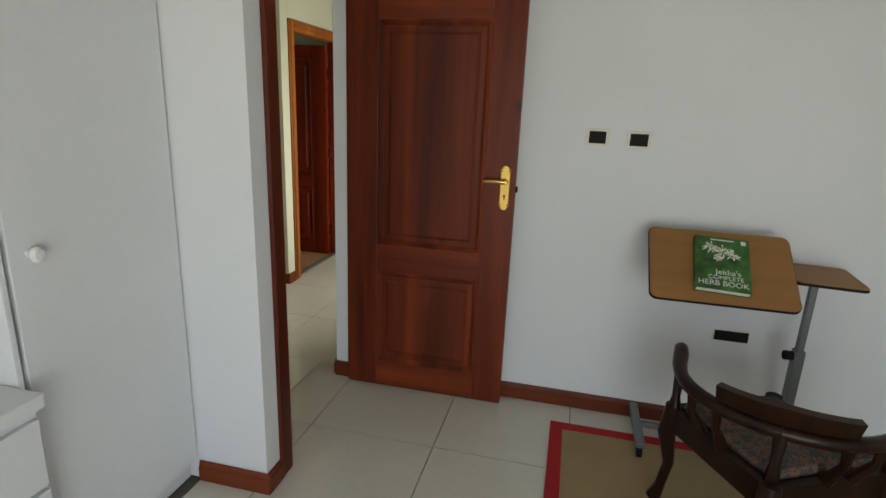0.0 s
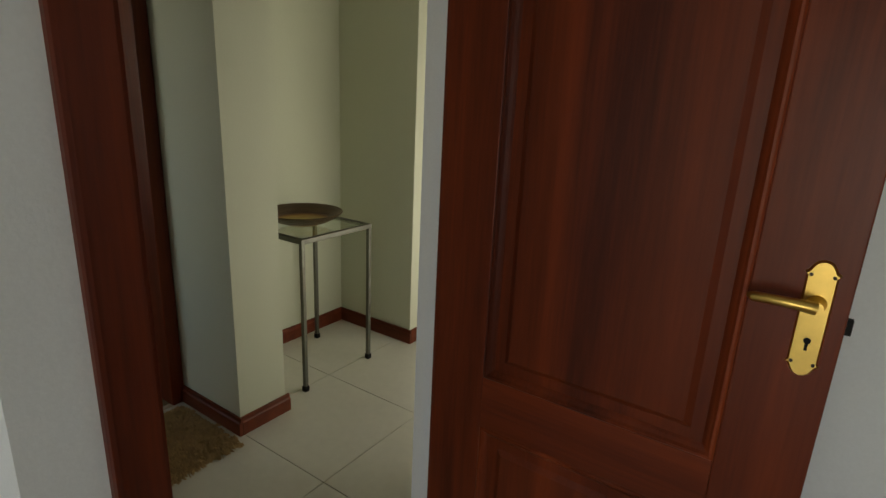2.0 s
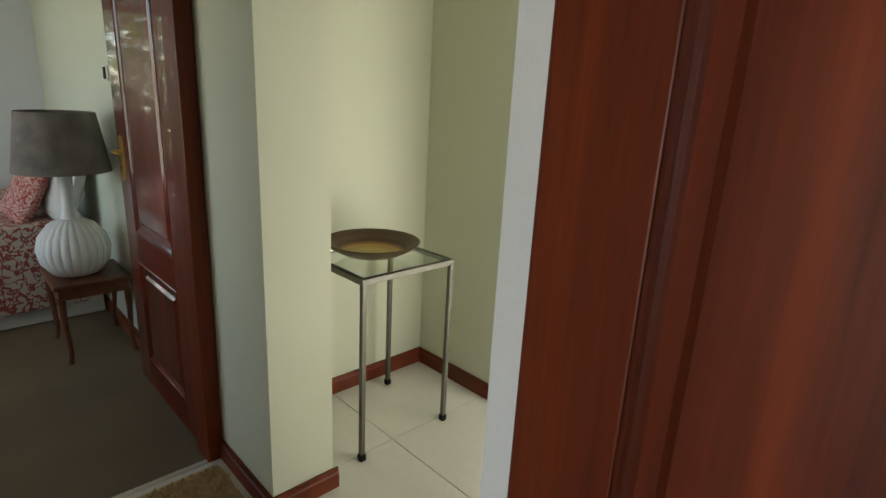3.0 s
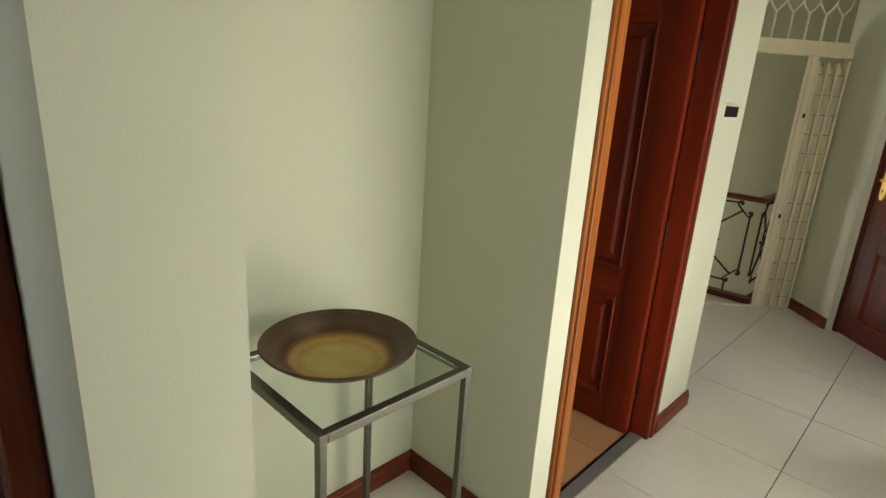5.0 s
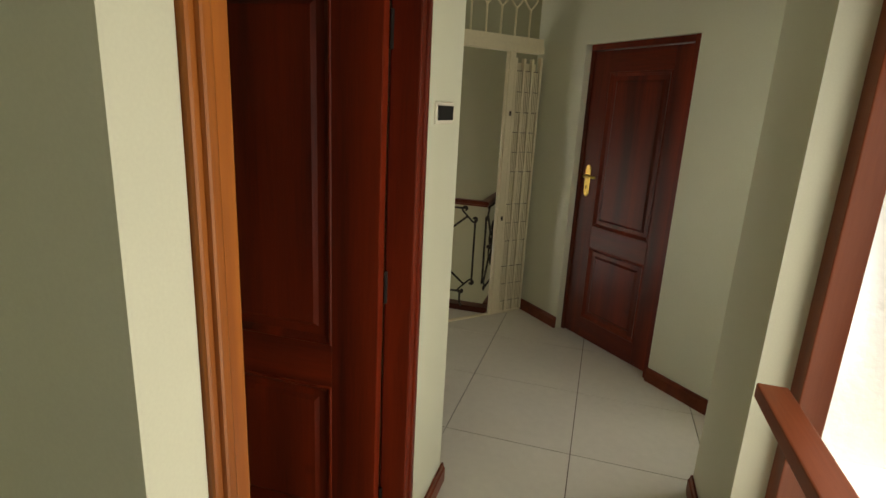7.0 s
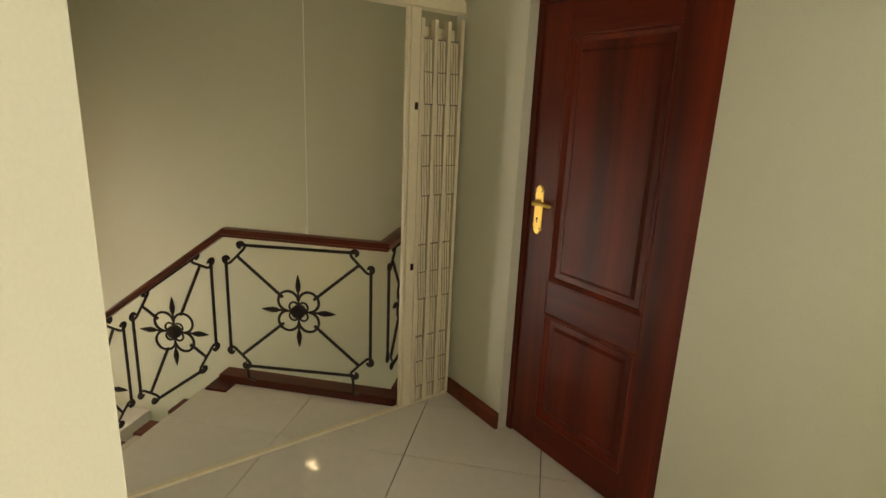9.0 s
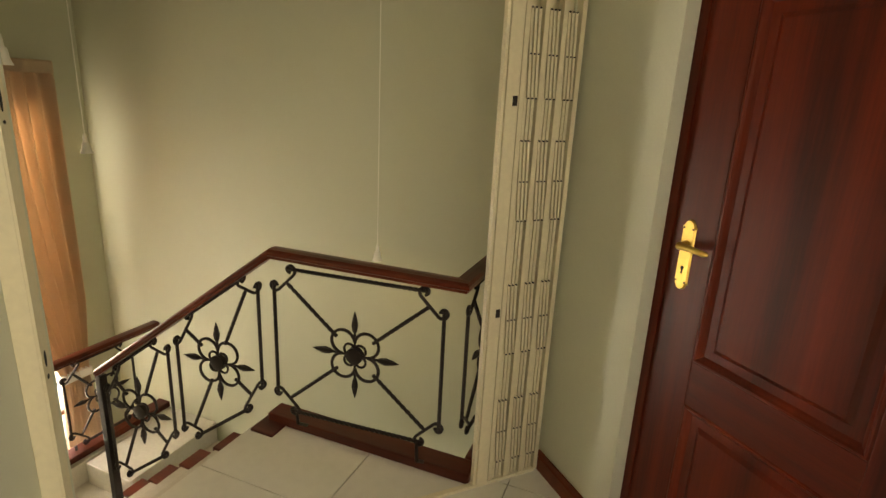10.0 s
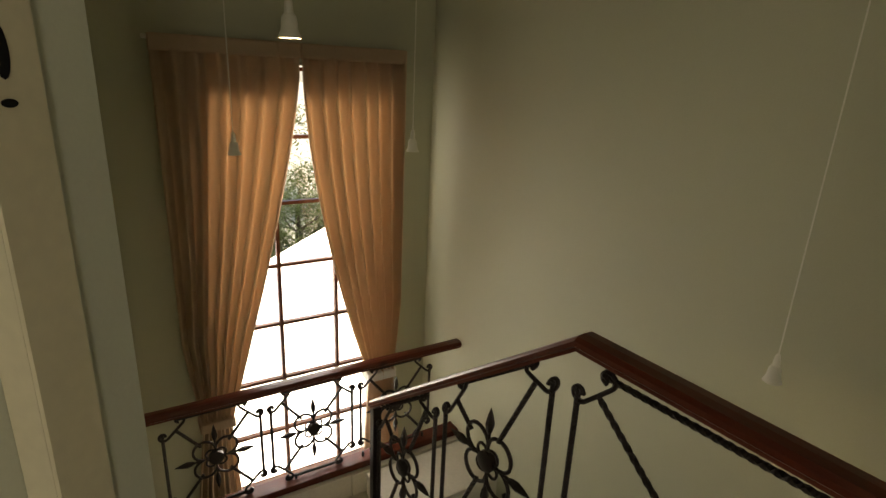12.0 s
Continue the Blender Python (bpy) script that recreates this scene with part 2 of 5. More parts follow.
def bowl_finish(name):
    """Glazed rings: a golden middle, an amber band, then mottled bronze with fine turned grooves."""
    m = material(name, (0.10, 0.06, 0.03), 0.34, 0.15, vary=0.4, grain=24, patch=7, bump=0.0)
    nt = m.node_tree
    bs = nt.nodes["Principled BSDF"]
    tint = bs.inputs["Base Color"].links[0].from_socket
    co, sep = nt.nodes.new("ShaderNodeTexCoord"), nt.nodes.new("ShaderNodeSeparateXYZ")
    nt.links.new(co.outputs["Object"], sep.inputs[0])

    def math_node(op, a, c):
        n = nt.nodes.new("ShaderNodeMath")
        n.operation = op
        for k, v in enumerate((a, c)):
            if v is None:
                continue
            if isinstance(v, float):
                n.inputs[k].default_value = v
            else:
                nt.links.new(v, n.inputs[k])
        return n.outputs[0]

    xx, yy = math_node("MULTIPLY", sep.outputs[0], sep.outputs[0]), math_node("MULTIPLY", sep.outputs[1], sep.outputs[1])
    rad = math_node("SQRT", math_node("ADD", xx, yy), None)
    noise = nt.nodes.new("ShaderNodeTexNoise")
    noise.inputs["Scale"].default_value, noise.inputs["Detail"].default_value = 16.0, 6.0
    nt.links.new(co.outputs["Object"], noise.inputs["Vector"])
    wob = math_node("MULTIPLY_ADD", noise.outputs["Fac"], 0.022)
    nt.links.new(math_node("ADD", rad, -0.011), wob.node.inputs[2])
    ramp = nt.nodes.new("ShaderNodeValToRGB")
    els = ramp.color_ramp.elements
    els[0].position, els[0].color = 0.0, (0.50, 0.38, 0.11, 1)
    els[1].position, els[1].color = 1.0, (0.13, 0.085, 0.045, 1)
    for pos, col in ((0.40, (0.47, 0.35, 0.09)), (0.50, (0.40, 0.25, 0.055)), (0.56, (0.46, 0.31, 0.08)), (0.63, (0.30, 0.14, 0.035)), (0.70, (0.075, 0.032, 0.014)), (0.80, (0.13, 0.075, 0.035)), (0.90, (0.09, 0.052, 0.026))):
        e = els.new(pos)
        e.color = (*col, 1)
    nt.links.new(math_node("DIVIDE", wob, 0.185), ramp.inputs["Fac"])
    mix = nt.nodes.new("ShaderNodeMix")
    mix.data_type, mix.blend_type = "RGBA", "OVERLAY"
    mix.inputs["Factor"].default_value = 0.35
    nt.links.new(ramp.outputs["Color"], mix.inputs[6])
    nt.links.new(noise.outputs["Fac"], mix.inputs[7])
    nt.links.new(mix.outputs[2], bs.inputs["Base Color"])
    nt.nodes.remove(tint.node)
    groove = math_node("SINE", math_node("MULTIPLY", rad, 1900.0), None)
    outer = math_node("GREATER_THAN", rad, 0.118)
    bp = nt.nodes.new("ShaderNodeBump")
    bp.inputs["Strength"].default_value, bp.inputs["Distance"].default_value = 0.6, 0.001
    nt.links.new(math_node("MULTIPLY", groove, outer), bp.inputs["Height"])
    nt.links.new(bp.outputs["Normal"], bs.inputs["Normal"])
    return m


M_BOWL = bowl_finish("glazed_bronze_bowl")
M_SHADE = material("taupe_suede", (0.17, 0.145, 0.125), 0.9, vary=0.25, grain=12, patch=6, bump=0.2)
M_CERAM = material("white_ceramic", (0.72, 0.70, 0.66), 0.25, vary=0.05, bump=0.0)
M_LINEN = material("white_linen", (0.72, 0.70, 0.66), 0.9, vary=0.05, grain=200, bump=0.3)
M_CORAL = print_cloth("coral_print", (0.62, 0.52, 0.44), (0.36, 0.075, 0.060), 16, 0.09)
M_CORALP = print_cloth("coral_print_red", (0.40, 0.06, 0.055), (0.70, 0.52, 0.45), 26, 0.07)
M_EXT = material("rough_white_render", (0.70, 0.71, 0.71), 0.9, vary=0.05, grain=18, bump=1.0)
M_LEAF = material("leaf_green", (0.12, 0.155, 0.05), 0.6, vary=0.35, grain=3, bump=0.0)
let_light_through(M_LEAF, 0.4)
M_BARK = material("bark", (0.10, 0.075, 0.05), 0.9, bump=0.6)
M_GRASS = material("pale_garden_ground", (0.46, 0.44, 0.33), 0.9, vary=0.3, grain=8)
M_STONE = material("pale_marble", (0.62, 0.58, 0.49), 0.2, vary=0.06, patch=4)
M_COVER = material("green_cover", (0.035, 0.12, 0.025), 0.3, vary=0.6, grain=30, patch=12, bump=0.0)
M_PAPER = material("paper", (0.75, 0.73, 0.68), 0.8, vary=0.04)
M_TAPESTRY = print_cloth("needlepoint", (0.035, 0.045, 0.050), (0.17, 0.080, 0.045), 20, 0.085)
M_BULB = glow("lamp_glow", (1.0, 0.80, 0.48), 28)
M_CORD = material("white_cord", (0.72, 0.70, 0.60), 0.5, vary=0.02, bump=0.0)
M_PEWTER = material("grey_threshold_strip", (0.22, 0.22, 0.21), 0.5, 0.3)
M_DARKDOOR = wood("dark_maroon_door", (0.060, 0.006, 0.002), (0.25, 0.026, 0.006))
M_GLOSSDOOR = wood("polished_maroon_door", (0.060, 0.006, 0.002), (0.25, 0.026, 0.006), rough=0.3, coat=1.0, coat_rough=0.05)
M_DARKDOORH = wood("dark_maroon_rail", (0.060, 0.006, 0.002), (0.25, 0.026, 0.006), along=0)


# ---- mesh helpers ----
def bx(bm, x0, x1, y0, y1, z0, z1, bevel=0.0, m=None):
    """A box, with worn edges if bevel is given, moved by m."""
    geo = bmesh.ops.create_cube(bm, size=1.0)
    vs = geo["verts"]
    for v in vs:
        v.co = Vector(((x0 + x1) / 2 + v.co.x * (x1 - x0), (y0 + y1) / 2 + v.co.y * (y1 - y0), (z0 + z1) / 2 + v.co.z * (z1 - z0)))
    if bevel:
        es = list({e for v in vs for e in v.link_edges})
        out = bmesh.ops.bevel(bm, geom=es, offset=bevel, segments=2, affect="EDGES", profile=0.6)
        vs = list({v for f in out["faces"] for v in f.verts} | {v for v in vs if v.is_valid})
    if m:
        for v in vs:
            v.co = m @ v.co
    return bm


def prism(bm, poly, z0, z1):
    """An upright block over a plan outline."""
    lo, hi = [bm.verts.new((x, y, z0)) for x, y in poly], [bm.verts.new((x, y, z1)) for x, y in poly]
    n = len(poly)
    bm.faces.new(lo[::-1]), bm.faces.new(hi)
    for i in range(n):
        bm.faces.new((lo[i], lo[(i + 1) % n], hi[(i + 1) % n], hi[i]))
    return bm


def tube(bm, pts, r, n=6, twist=0.0, closed=False, taper=None):
    """A bar swept along a line of points; twist in radians a metre."""
    pts = [Vector(p) for p in pts]
    count, rings, gone, up = len(pts), [], 0.0, None
    for i, p in enumerate(pts):
        a, b = (pts[i - 1], pts[(i + 1) % count]) if closed else (pts[max(i - 1, 0)], pts[min(i + 1, count - 1)])
        d = (b - a).normalized()
        if up is None:
            up = Vector((0, 0, 1)) if abs(d.z) < 0.9 else Vector((0, 1, 0))
        side = d.cross(up).normalized()
        up = side.cross(d).normalized()
        if i:
            gone += (p - pts[i - 1]).length
        rad = r * (taper[i] if taper else 1)
        ring = []
        for k in range(n):
            ang = 2 * math.pi * k / n + twist * gone
            ring.append(bm.verts.new(p + rad * (math.cos(ang) * side + math.sin(ang) * up)))
        rings.append(ring)
    last = count if closed else count - 1
    for i in range(last):
        a, b = rings[i], rings[(i + 1) % count]
        for k in range(n):
            bm.faces.new((a[k], a[(k + 1) % n], b[(k + 1) % n], b[k]))
    if not closed:
        bm.faces.new(rings[0][::-1]), bm.faces.new(rings[-1])
    return bm


def lathe(bm, profile, n=32, at=(0, 0, 0), flute=0.0, flutes=0, caps=True):
    """A turned body from (radius, height) pairs."""
    rings = []
    for r, z in profile:
        ring = []
        for k in range(n):
            a = 2 * math.pi * k / n
            rr = r * (1 + flute * abs(math.sin(a * flutes / 2))) if flutes else r
            ring.append(bm.verts.new((at[0] + rr * math.cos(a), at[1] + rr * math.sin(a), at[2] + z)))
        rings.append(ring)
    for a, b in zip(rings, rings[1:]):
        for k in range(n):
            bm.faces.new((a[k], a[(k + 1) % n], b[(k + 1) % n], b[k]))
    if caps and profile[0][0] > 0:
        bm.faces.new(rings[0][::-1])
    if caps and profile[-1][0] > 0:
        bm.faces.new(rings[-1])
    return bm


def smooth(ob, angle=40):
    for p in ob.data.polygons:
        p.use_smooth = True
    ob.data.set_sharp_from_angle(angle=radians(angle))
    return ob


def part(name, bm, mat, parent=None, label="", soft=False):
    """Links a bmesh as one mesh object, under a thing or a part if one is given."""
    me = bpy.data.meshes.new(name)
    bmesh.ops.recalc_face_normals(bm, faces=bm.faces[:])
    bm.to_mesh(me)
    bm.free()
    me.materials.append(mat)
    ob = new(name, me)
    if parent:
        ob.parent = parent
    if label:
        ob["label"] = label
    return smooth(ob) if soft else ob


def B():
    return bmesh.new()


def thing(name, m, label, category, group="", kind=""):
    ob = new(name)
    ob.empty_display_size = 0.1
    ob.matrix_basis = m
    return tagged(ob, label, category, group, kind)


def structure(name, bm, mat, label, category="wall"):
    return tagged(part(name, bm, mat), label, category, kind="structure")


def ring_pts(c, r, n=16, a0=0.0, a1=2 * math.pi):
    return [(c[0] + r * math.cos(a0 + (a1 - a0) * i / n), c[1] + r * math.sin(a0 + (a1 - a0) * i / n)) for i in range(n + 1)]

# ---- large structure ----
H = 2.75
SH = 3.1             # stairwell's height
TILE, X0, Y0 = 0.602, -0.003, 2.372
WX = -1.722          # corridor's long wall
EX = -0.70           # corridor's opposite wall

# floor under the tiles
b = B()
bx(b, -2.168, 3.2, -2.6, 7.05, -0.25, -0.012), bx(b, -2.41, -2.169, 2.41, 7.05, -0.25, -0.012), bx(b, -1.95, 3.2, 7.051, 7.3, -0.25, -0.012)
bx(b, -3.0, -2.41, 5.0, 7.05, -0.25, -0.012)
floor = structure("floor", b, M_GROUT, "pale polished porcelain tile floor with dark joints", "floor")
structure("floor_guest", bx(B(), -5.6, -2.17, 0.0, 2.4, -0.2, -0.002), M_CARPET, "grey-beige carpet in the guest bedroom", "floor")

# bedroom
b = B()
bx(b, -0.62, 3.2, 2.325, 2.50, 0, H)
bx(b, -0.70, -0.62, 2.27, 2.325, 0, H)
structure("wall_north_bedroom", b, M_WHITE, "white painted bedroom wall", "wall")
b = B()
bx(b, -2.19, -0.553, 1.304, 1.40, 0, H)
structure("wall_nib", b, M_WHITE, "white painted wall end beside the door opening", "wall")
structure("wall_over_bedroom_door", bx(B(), -0.70, -0.553, 1.402, 2.268, 2.05, H), M_WHITE, "white wall above the door opening", "wall")
structure("wall_west_bedroom", bx(B(), -1.55, -1.40, -2.6, 1.302, 0, H), M_WHITE, "white wall behind the wardrobe", "wall")
structure("wall_east_bedroom", bx(B(), 3.2, 3.35, -2.6, 2.5, 0, H), M_WHITE, "plain white bedroom wall", "wall")
b = B()
bx(b, -1.55, -0.1, -2.75, -2.6, 0, H), bx(b, 2.3, 3.35, -2.75, -2.6, 0, H)
bx(b, -0.1, 2.3, -2.75, -2.6, 0, 0.06), bx(b, -0.1, 2.3, -2.75, -2.6, 2.1, H)
structure("wall_south_bedroom", b, M_WHITE, "white bedroom wall with a wide glazed door opening", "wall")

# corridor
b = B()
prism(b, [(-2.45, 2.366), (WX, 2.366), (WX, 2.61), (-2.309, 2.61), (-2.309, 3.565), (WX, 3.565), (WX, 3.672), (-2.45, 3.672)], 0, H)
structure("wall_niche", b, M_CREAM, "cream plaster wall with a recessed niche", "wall")
b = B()
bx(b, WX - 0.11, WX, 4.602, 4.987, 0, H)
bx(b, WX - 0.11, WX, 3.674, 4.600, 2.085, H)
structure("wall_bathroom", b, M_CREAM, "cream plaster wall around the bathroom door", "wall")
b = B()
bx(b, -0.70, -0.56, 2.502, 2.95, 0, H)
bx(b, -0.70, -0.60, 4.80, 5.30, 0, H)
bx(b, -0.70, -0.56, 2.95, 4.80, 2.2, H)
structure("wall_east_corridor", b, M_CREAM, "cream corridor wall with a tall window opening", "wall")
b = B()
bx(b, -2.29, -2.165, 1.402, 1.50, 0, H), bx(b, -2.29, -2.165, 1.50, 2.364, 2.06, H)
structure("wall_guest_door", b, M_CREAM, "cream wall around the guest bedroom door", "wall")
# guest bedroom shell
structure("wall_guest_north", bx(B(), -5.6, -2.452, 2.40, 2.52, 0, H), M_CREAM, "pale wall of the guest bedroom", "wall")
b = B()
bx(b, -5.72, -5.6, 0.0, 0.60, 0, H), bx(b, -5.72, -5.6, 1.97, 2.52, 0, H), bx(b, -5.72, -5.6, 0.60, 1.97, 0, 0.70), bx(b, -5.72, -5.6, 0.60, 1.97, 2.10, H)
structure("wall_guest_west", b, M_WHITE, "pale wall of the guest bedroom", "wall")
# south opening is unseen, added to go with the guest bedroom's fill lamp
b = B()
bx(b, -5.6, -4.5, -0.15, 0, 0, H), bx(b, -2.7, -2.19, -0.15, 0, 0, H), bx(b, -4.5, -2.7, -0.15, 0, 0, 0.75), bx(b, -4.5, -2.7, -0.15, 0, 2.1, H)
structure("wall_guest_south", b, M_WHITE, "guest bedroom wall with an added, unseen opening", "wall")
structure("wall_guest_east", bx(B(), -2.19, -2.08, 0.0, 1.302, 0, H), M_WHITE, "plain guest bedroom wall", "wall")
# bathroom shell
b = B()
bx(b, -3.6, -3.5, 3.674, 4.985, 0, H), bx(b, -3.5, -2.45, 3.57, 3.672, 0, H), bx(b, -3.5, WX - 0.112, 4.87, 4.985, 0, H)
structure("wall_bathroom_inner", b, M_CREAM, "plain bathroom walls", "wall")

# lobby: side wall, door wall, close-off
def along(p, q, s, off=0.0):
    """A plan point s metres from p towards q, off metres to the left of that line."""
    d = Vector((q[0] - p[0], q[1] - p[1])).normalized()
    return (p[0] + d.x * s - d.y * off, p[1] + d.y * s + d.x * off)


def slab(bm, p, q, s0, s1, t0, t1, z0, z1):
    return prism(bm, [along(p, q, s0, t0), along(p, q, s1, t0), along(p, q, s1, t1), along(p, q, s0, t1)], z0, z1)


G0, G1 = (-2.80, 6.01), (-1.735, 7.165)      # gate line
F0, F1 = (-1.735, 7.215), (-0.35, 5.83)      # wall with the closed door
S0, S1 = (WX, 4.989), (-2.644, 5.825)        # side wall of the lobby
GL = math.dist(G0, G1)
b = B()
slab(b, S0, S1, 0.0, 0.10, 0.0, 0.1, 0, H), slab(b, S0, S1, 1.0, math.dist(S0, S1), 0.0, 0.1, 0, H), slab(b, S0, S1, 0.10, 1.0, 0.0, 0.1, 2.08, H)
structure("wall_lobby_side", b, M_CREAM, "cream lobby wall beside the gate", "wall")
structure("wall_gate_jamb", prism(B(), [along(S0, S1, 1.247, -0.034), along(S0, S1, 1.375, -0.034), (-3.02, 5.84), (-3.02, 5.72), along(S0, S1, 1.247, 0.1)], -0.25, SH), M_CREAM, "cream jamb wall that takes the gate's lock", "wall")
b = B()
D0, D1 = 0.447, 1.293
slab(b, F0, F1, -0.06, D0, 0.0, 0.16, 0, H), slab(b, F0, F1, D1, math.dist(F0, F1), 0.0, 0.16, 0, H), slab(b, F0, F1, D0, D1, 0.0, 0.16, 1.965, H)
structure("wall_lobby_door", b, M_CREAM, "cream diagonal lobby wall around a closed door", "wall")
# the narrow opening here is added so that the lobby's fill lamp shines in
b = B()
bx(b, -0.60, -0.30, 5.28, 5.34, 0, H), bx(b, -0.40, -0.30, 5.70, 6.1, 0, H), bx(b, -0.40, -0.30, 5.34, 5.70, 2.2, H), bx(b, -0.40, -0.30, 5.34, 5.70, 0, 0.45)
structure("wall_lobby_east", b, M_CREAM, "cream lobby wall with a narrow opening added for fill light", "wall")

# ceilings
b = B()
bx(b, -2.45, 3.35, -2.75, 2.50, H, H + 0.1), bx(b, -2.45, -0.29, 2.501, 7.3, H, H + 0.1)
structure("ceiling", b, M_CEIL, "plain white ceiling", "ceiling")
structure("ceiling_guest", bx(B(), -5.72, -2.452, -0.15, 2.52, H, H + 0.1), M_CEIL, "plain white bedroom ceiling", "ceiling")
structure("ceiling_bathroom", bx(B(), -3.6, -2.452, 3.57, 4.985, H, H + 0.1), M_CEIL, "plain bathroom ceiling", "ceiling")
structure("floor_bathroom", bx(B(), -3.5, WX - 0.05, 3.68, 4.87, -0.2, -0.008), M_GROUT, "terracotta tiled bathroom floor", "floor")

# stairwell
YW, XW, LZ = 7.65, -4.95, -0.89
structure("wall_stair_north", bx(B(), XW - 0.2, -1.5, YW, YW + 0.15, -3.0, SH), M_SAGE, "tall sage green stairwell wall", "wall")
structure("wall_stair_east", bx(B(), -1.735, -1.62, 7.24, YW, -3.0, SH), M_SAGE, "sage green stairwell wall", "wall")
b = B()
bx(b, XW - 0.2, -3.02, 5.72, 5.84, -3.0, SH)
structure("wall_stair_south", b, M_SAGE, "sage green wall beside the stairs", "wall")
WY0, WY1, WZ0, WZ1 = 6.33, 7.40, -1.40, 1.50
b = B()
bx(b, XW - 0.2, XW, 5.84, WY0, -3.0, SH), bx(b, XW - 0.2, XW, WY1, YW, -3.0, SH)
bx(b, XW - 0.2, XW, WY0, WY1, -3.0, WZ0), bx(b, XW - 0.2, XW, WY0, WY1, WZ1, SH)
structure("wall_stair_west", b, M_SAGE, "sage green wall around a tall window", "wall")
structure("ceiling_stair", prism(B(), [(XW - 0.2, 5.72), (-3.02, 5.72), (-2.93, 5.80), (-1.62, 7.22), (-1.5, YW + 0.15), (XW - 0.2, YW + 0.15)], SH, SH + 0.1), M_CEIL, "plain white stairwell ceiling", "ceiling")
structure("wall_over_gate", slab(B(), G0, G1, 0, GL, 0.02, 0.08, 2.45, SH), M_CREAM, "cream wall above the security gate", "wall")
structure("floor_lower", bx(B(), XW, -1.62, 5.84, YW, -3.1, -3.0), M_STONE, "pale floor at the foot of the stairwell", "floor")

# stairs: five risers down to the quarter landing
R, T = 0.178, 0.24
b = B()
for i in range(1, 5):
    bx(b, -2.97 - T * i, -2.97 - T * (i - 1) + 0.002 * i, 5.86, 6.98, -R * i - 0.5, -R * i, 0.006)
stairs = structure("stairs", b, M_STONE, "pale polished stone stair flight", "stairs")
for i in range(5):
    part("tread_trim", bx(B(), -2.97 - T * i - 0.012, -2.97 - T * i + 0.11, 6.86, 7.0, -R * i - 0.05, -R * i + 0.012, 0.004), M_RAILW, stairs, "dark wooden trim on the step's end")
structure("landing", bx(B(), -4.62, -3.928, 5.86, YW - 0.002, LZ - 0.2, LZ), M_STONE, "pale polished quarter landing", "floor")
structure("landing_step", bx(B(), -4.40, -4.02, 6.98, YW - 0.004, LZ + 0.002, LZ + 0.15, 0.006), M_STONE, "raised stone step on the quarter landing", "floor")
structure("landing_edge", bx(B(), -4.60, -4.42, 6.9, YW - 0.004, LZ + 0.004, LZ + 0.15, 0.005), M_STONE, "stone kerb beneath the lower railing", "floor")
# upstand under the upper railing
structure("landing_upstand", bx(B(), -2.97, -1.93, 7.03, 7.06, -0.5, 0.0), M_SAGE, "painted edge of the upper landing", "trim")


# ---- skirtings ----
def skirting(p, q, s0, s1, label="dark varnished wooden skirting board", h=0.084, t=0.018):
    """Runs on the right-hand side of the line from p to q."""
    b = B()
    prof = [(0.002, 0), (t, 0), (t, h * 0.72), (t * 0.7, h * 0.8), (t * 0.55, h), (0.002, h)]
    d = Vector((q[0] - p[0], q[1] - p[1])).normalized()
    nrm = Vector((d.y, -d.x))
    ends = []
    for s in (s0, s1):
        o = Vector(p) + d * s
        ends.append([b.verts.new((o.x + nrm.x * u, o.y + nrm.y * u, z)) for u, z in prof])
    for i in range(len(prof)):
        j = (i + 1) % len(prof)
        b.faces.new((ends[0][i], ends[0][j], ends[1][j], ends[1][i]))
    b.faces.new(ends[0]), b.faces.new(ends[1][::-1])
    return structure("baseboard", b, M_SKIRT, label, "baseboard")


def skirt(p, q):
    return skirting(p, q, 0, math.dist(p, q))


skirt((-0.545, 2.325), (3.2, 2.325))
skirt((-0.70, 2.27), (-0.622, 2.27))
skirt((-0.85, 1.304), (-0.535, 1.304))
skirt((-0.553, 1.304), (-0.553, 1.405))
skirt((-5.6, 2.40), (-2.46, 2.40))
skirt((-2.165, 2.366), (WX + 0.018, 2.366))
skirt((WX, 2.366), (WX, 2.628))
skirt((-2.309, 2.61), (-2.309, 3.565))
skirt((-2.309, 3.565), (WX + 0.018, 3.565))
skirt((WX, 3.565), (WX, 3.672))
skirt((WX, 4.602), (WX, 5.005))
skirt((-0.70, 2.95), (-0.70, 2.27))
skirt((-0.70, 5.30), (-0.70, 4.80))
skirting(F0, F1, 0.02, D0, h=0.085)
skirting(F0, F1, D1, 1.85, h=0.085)


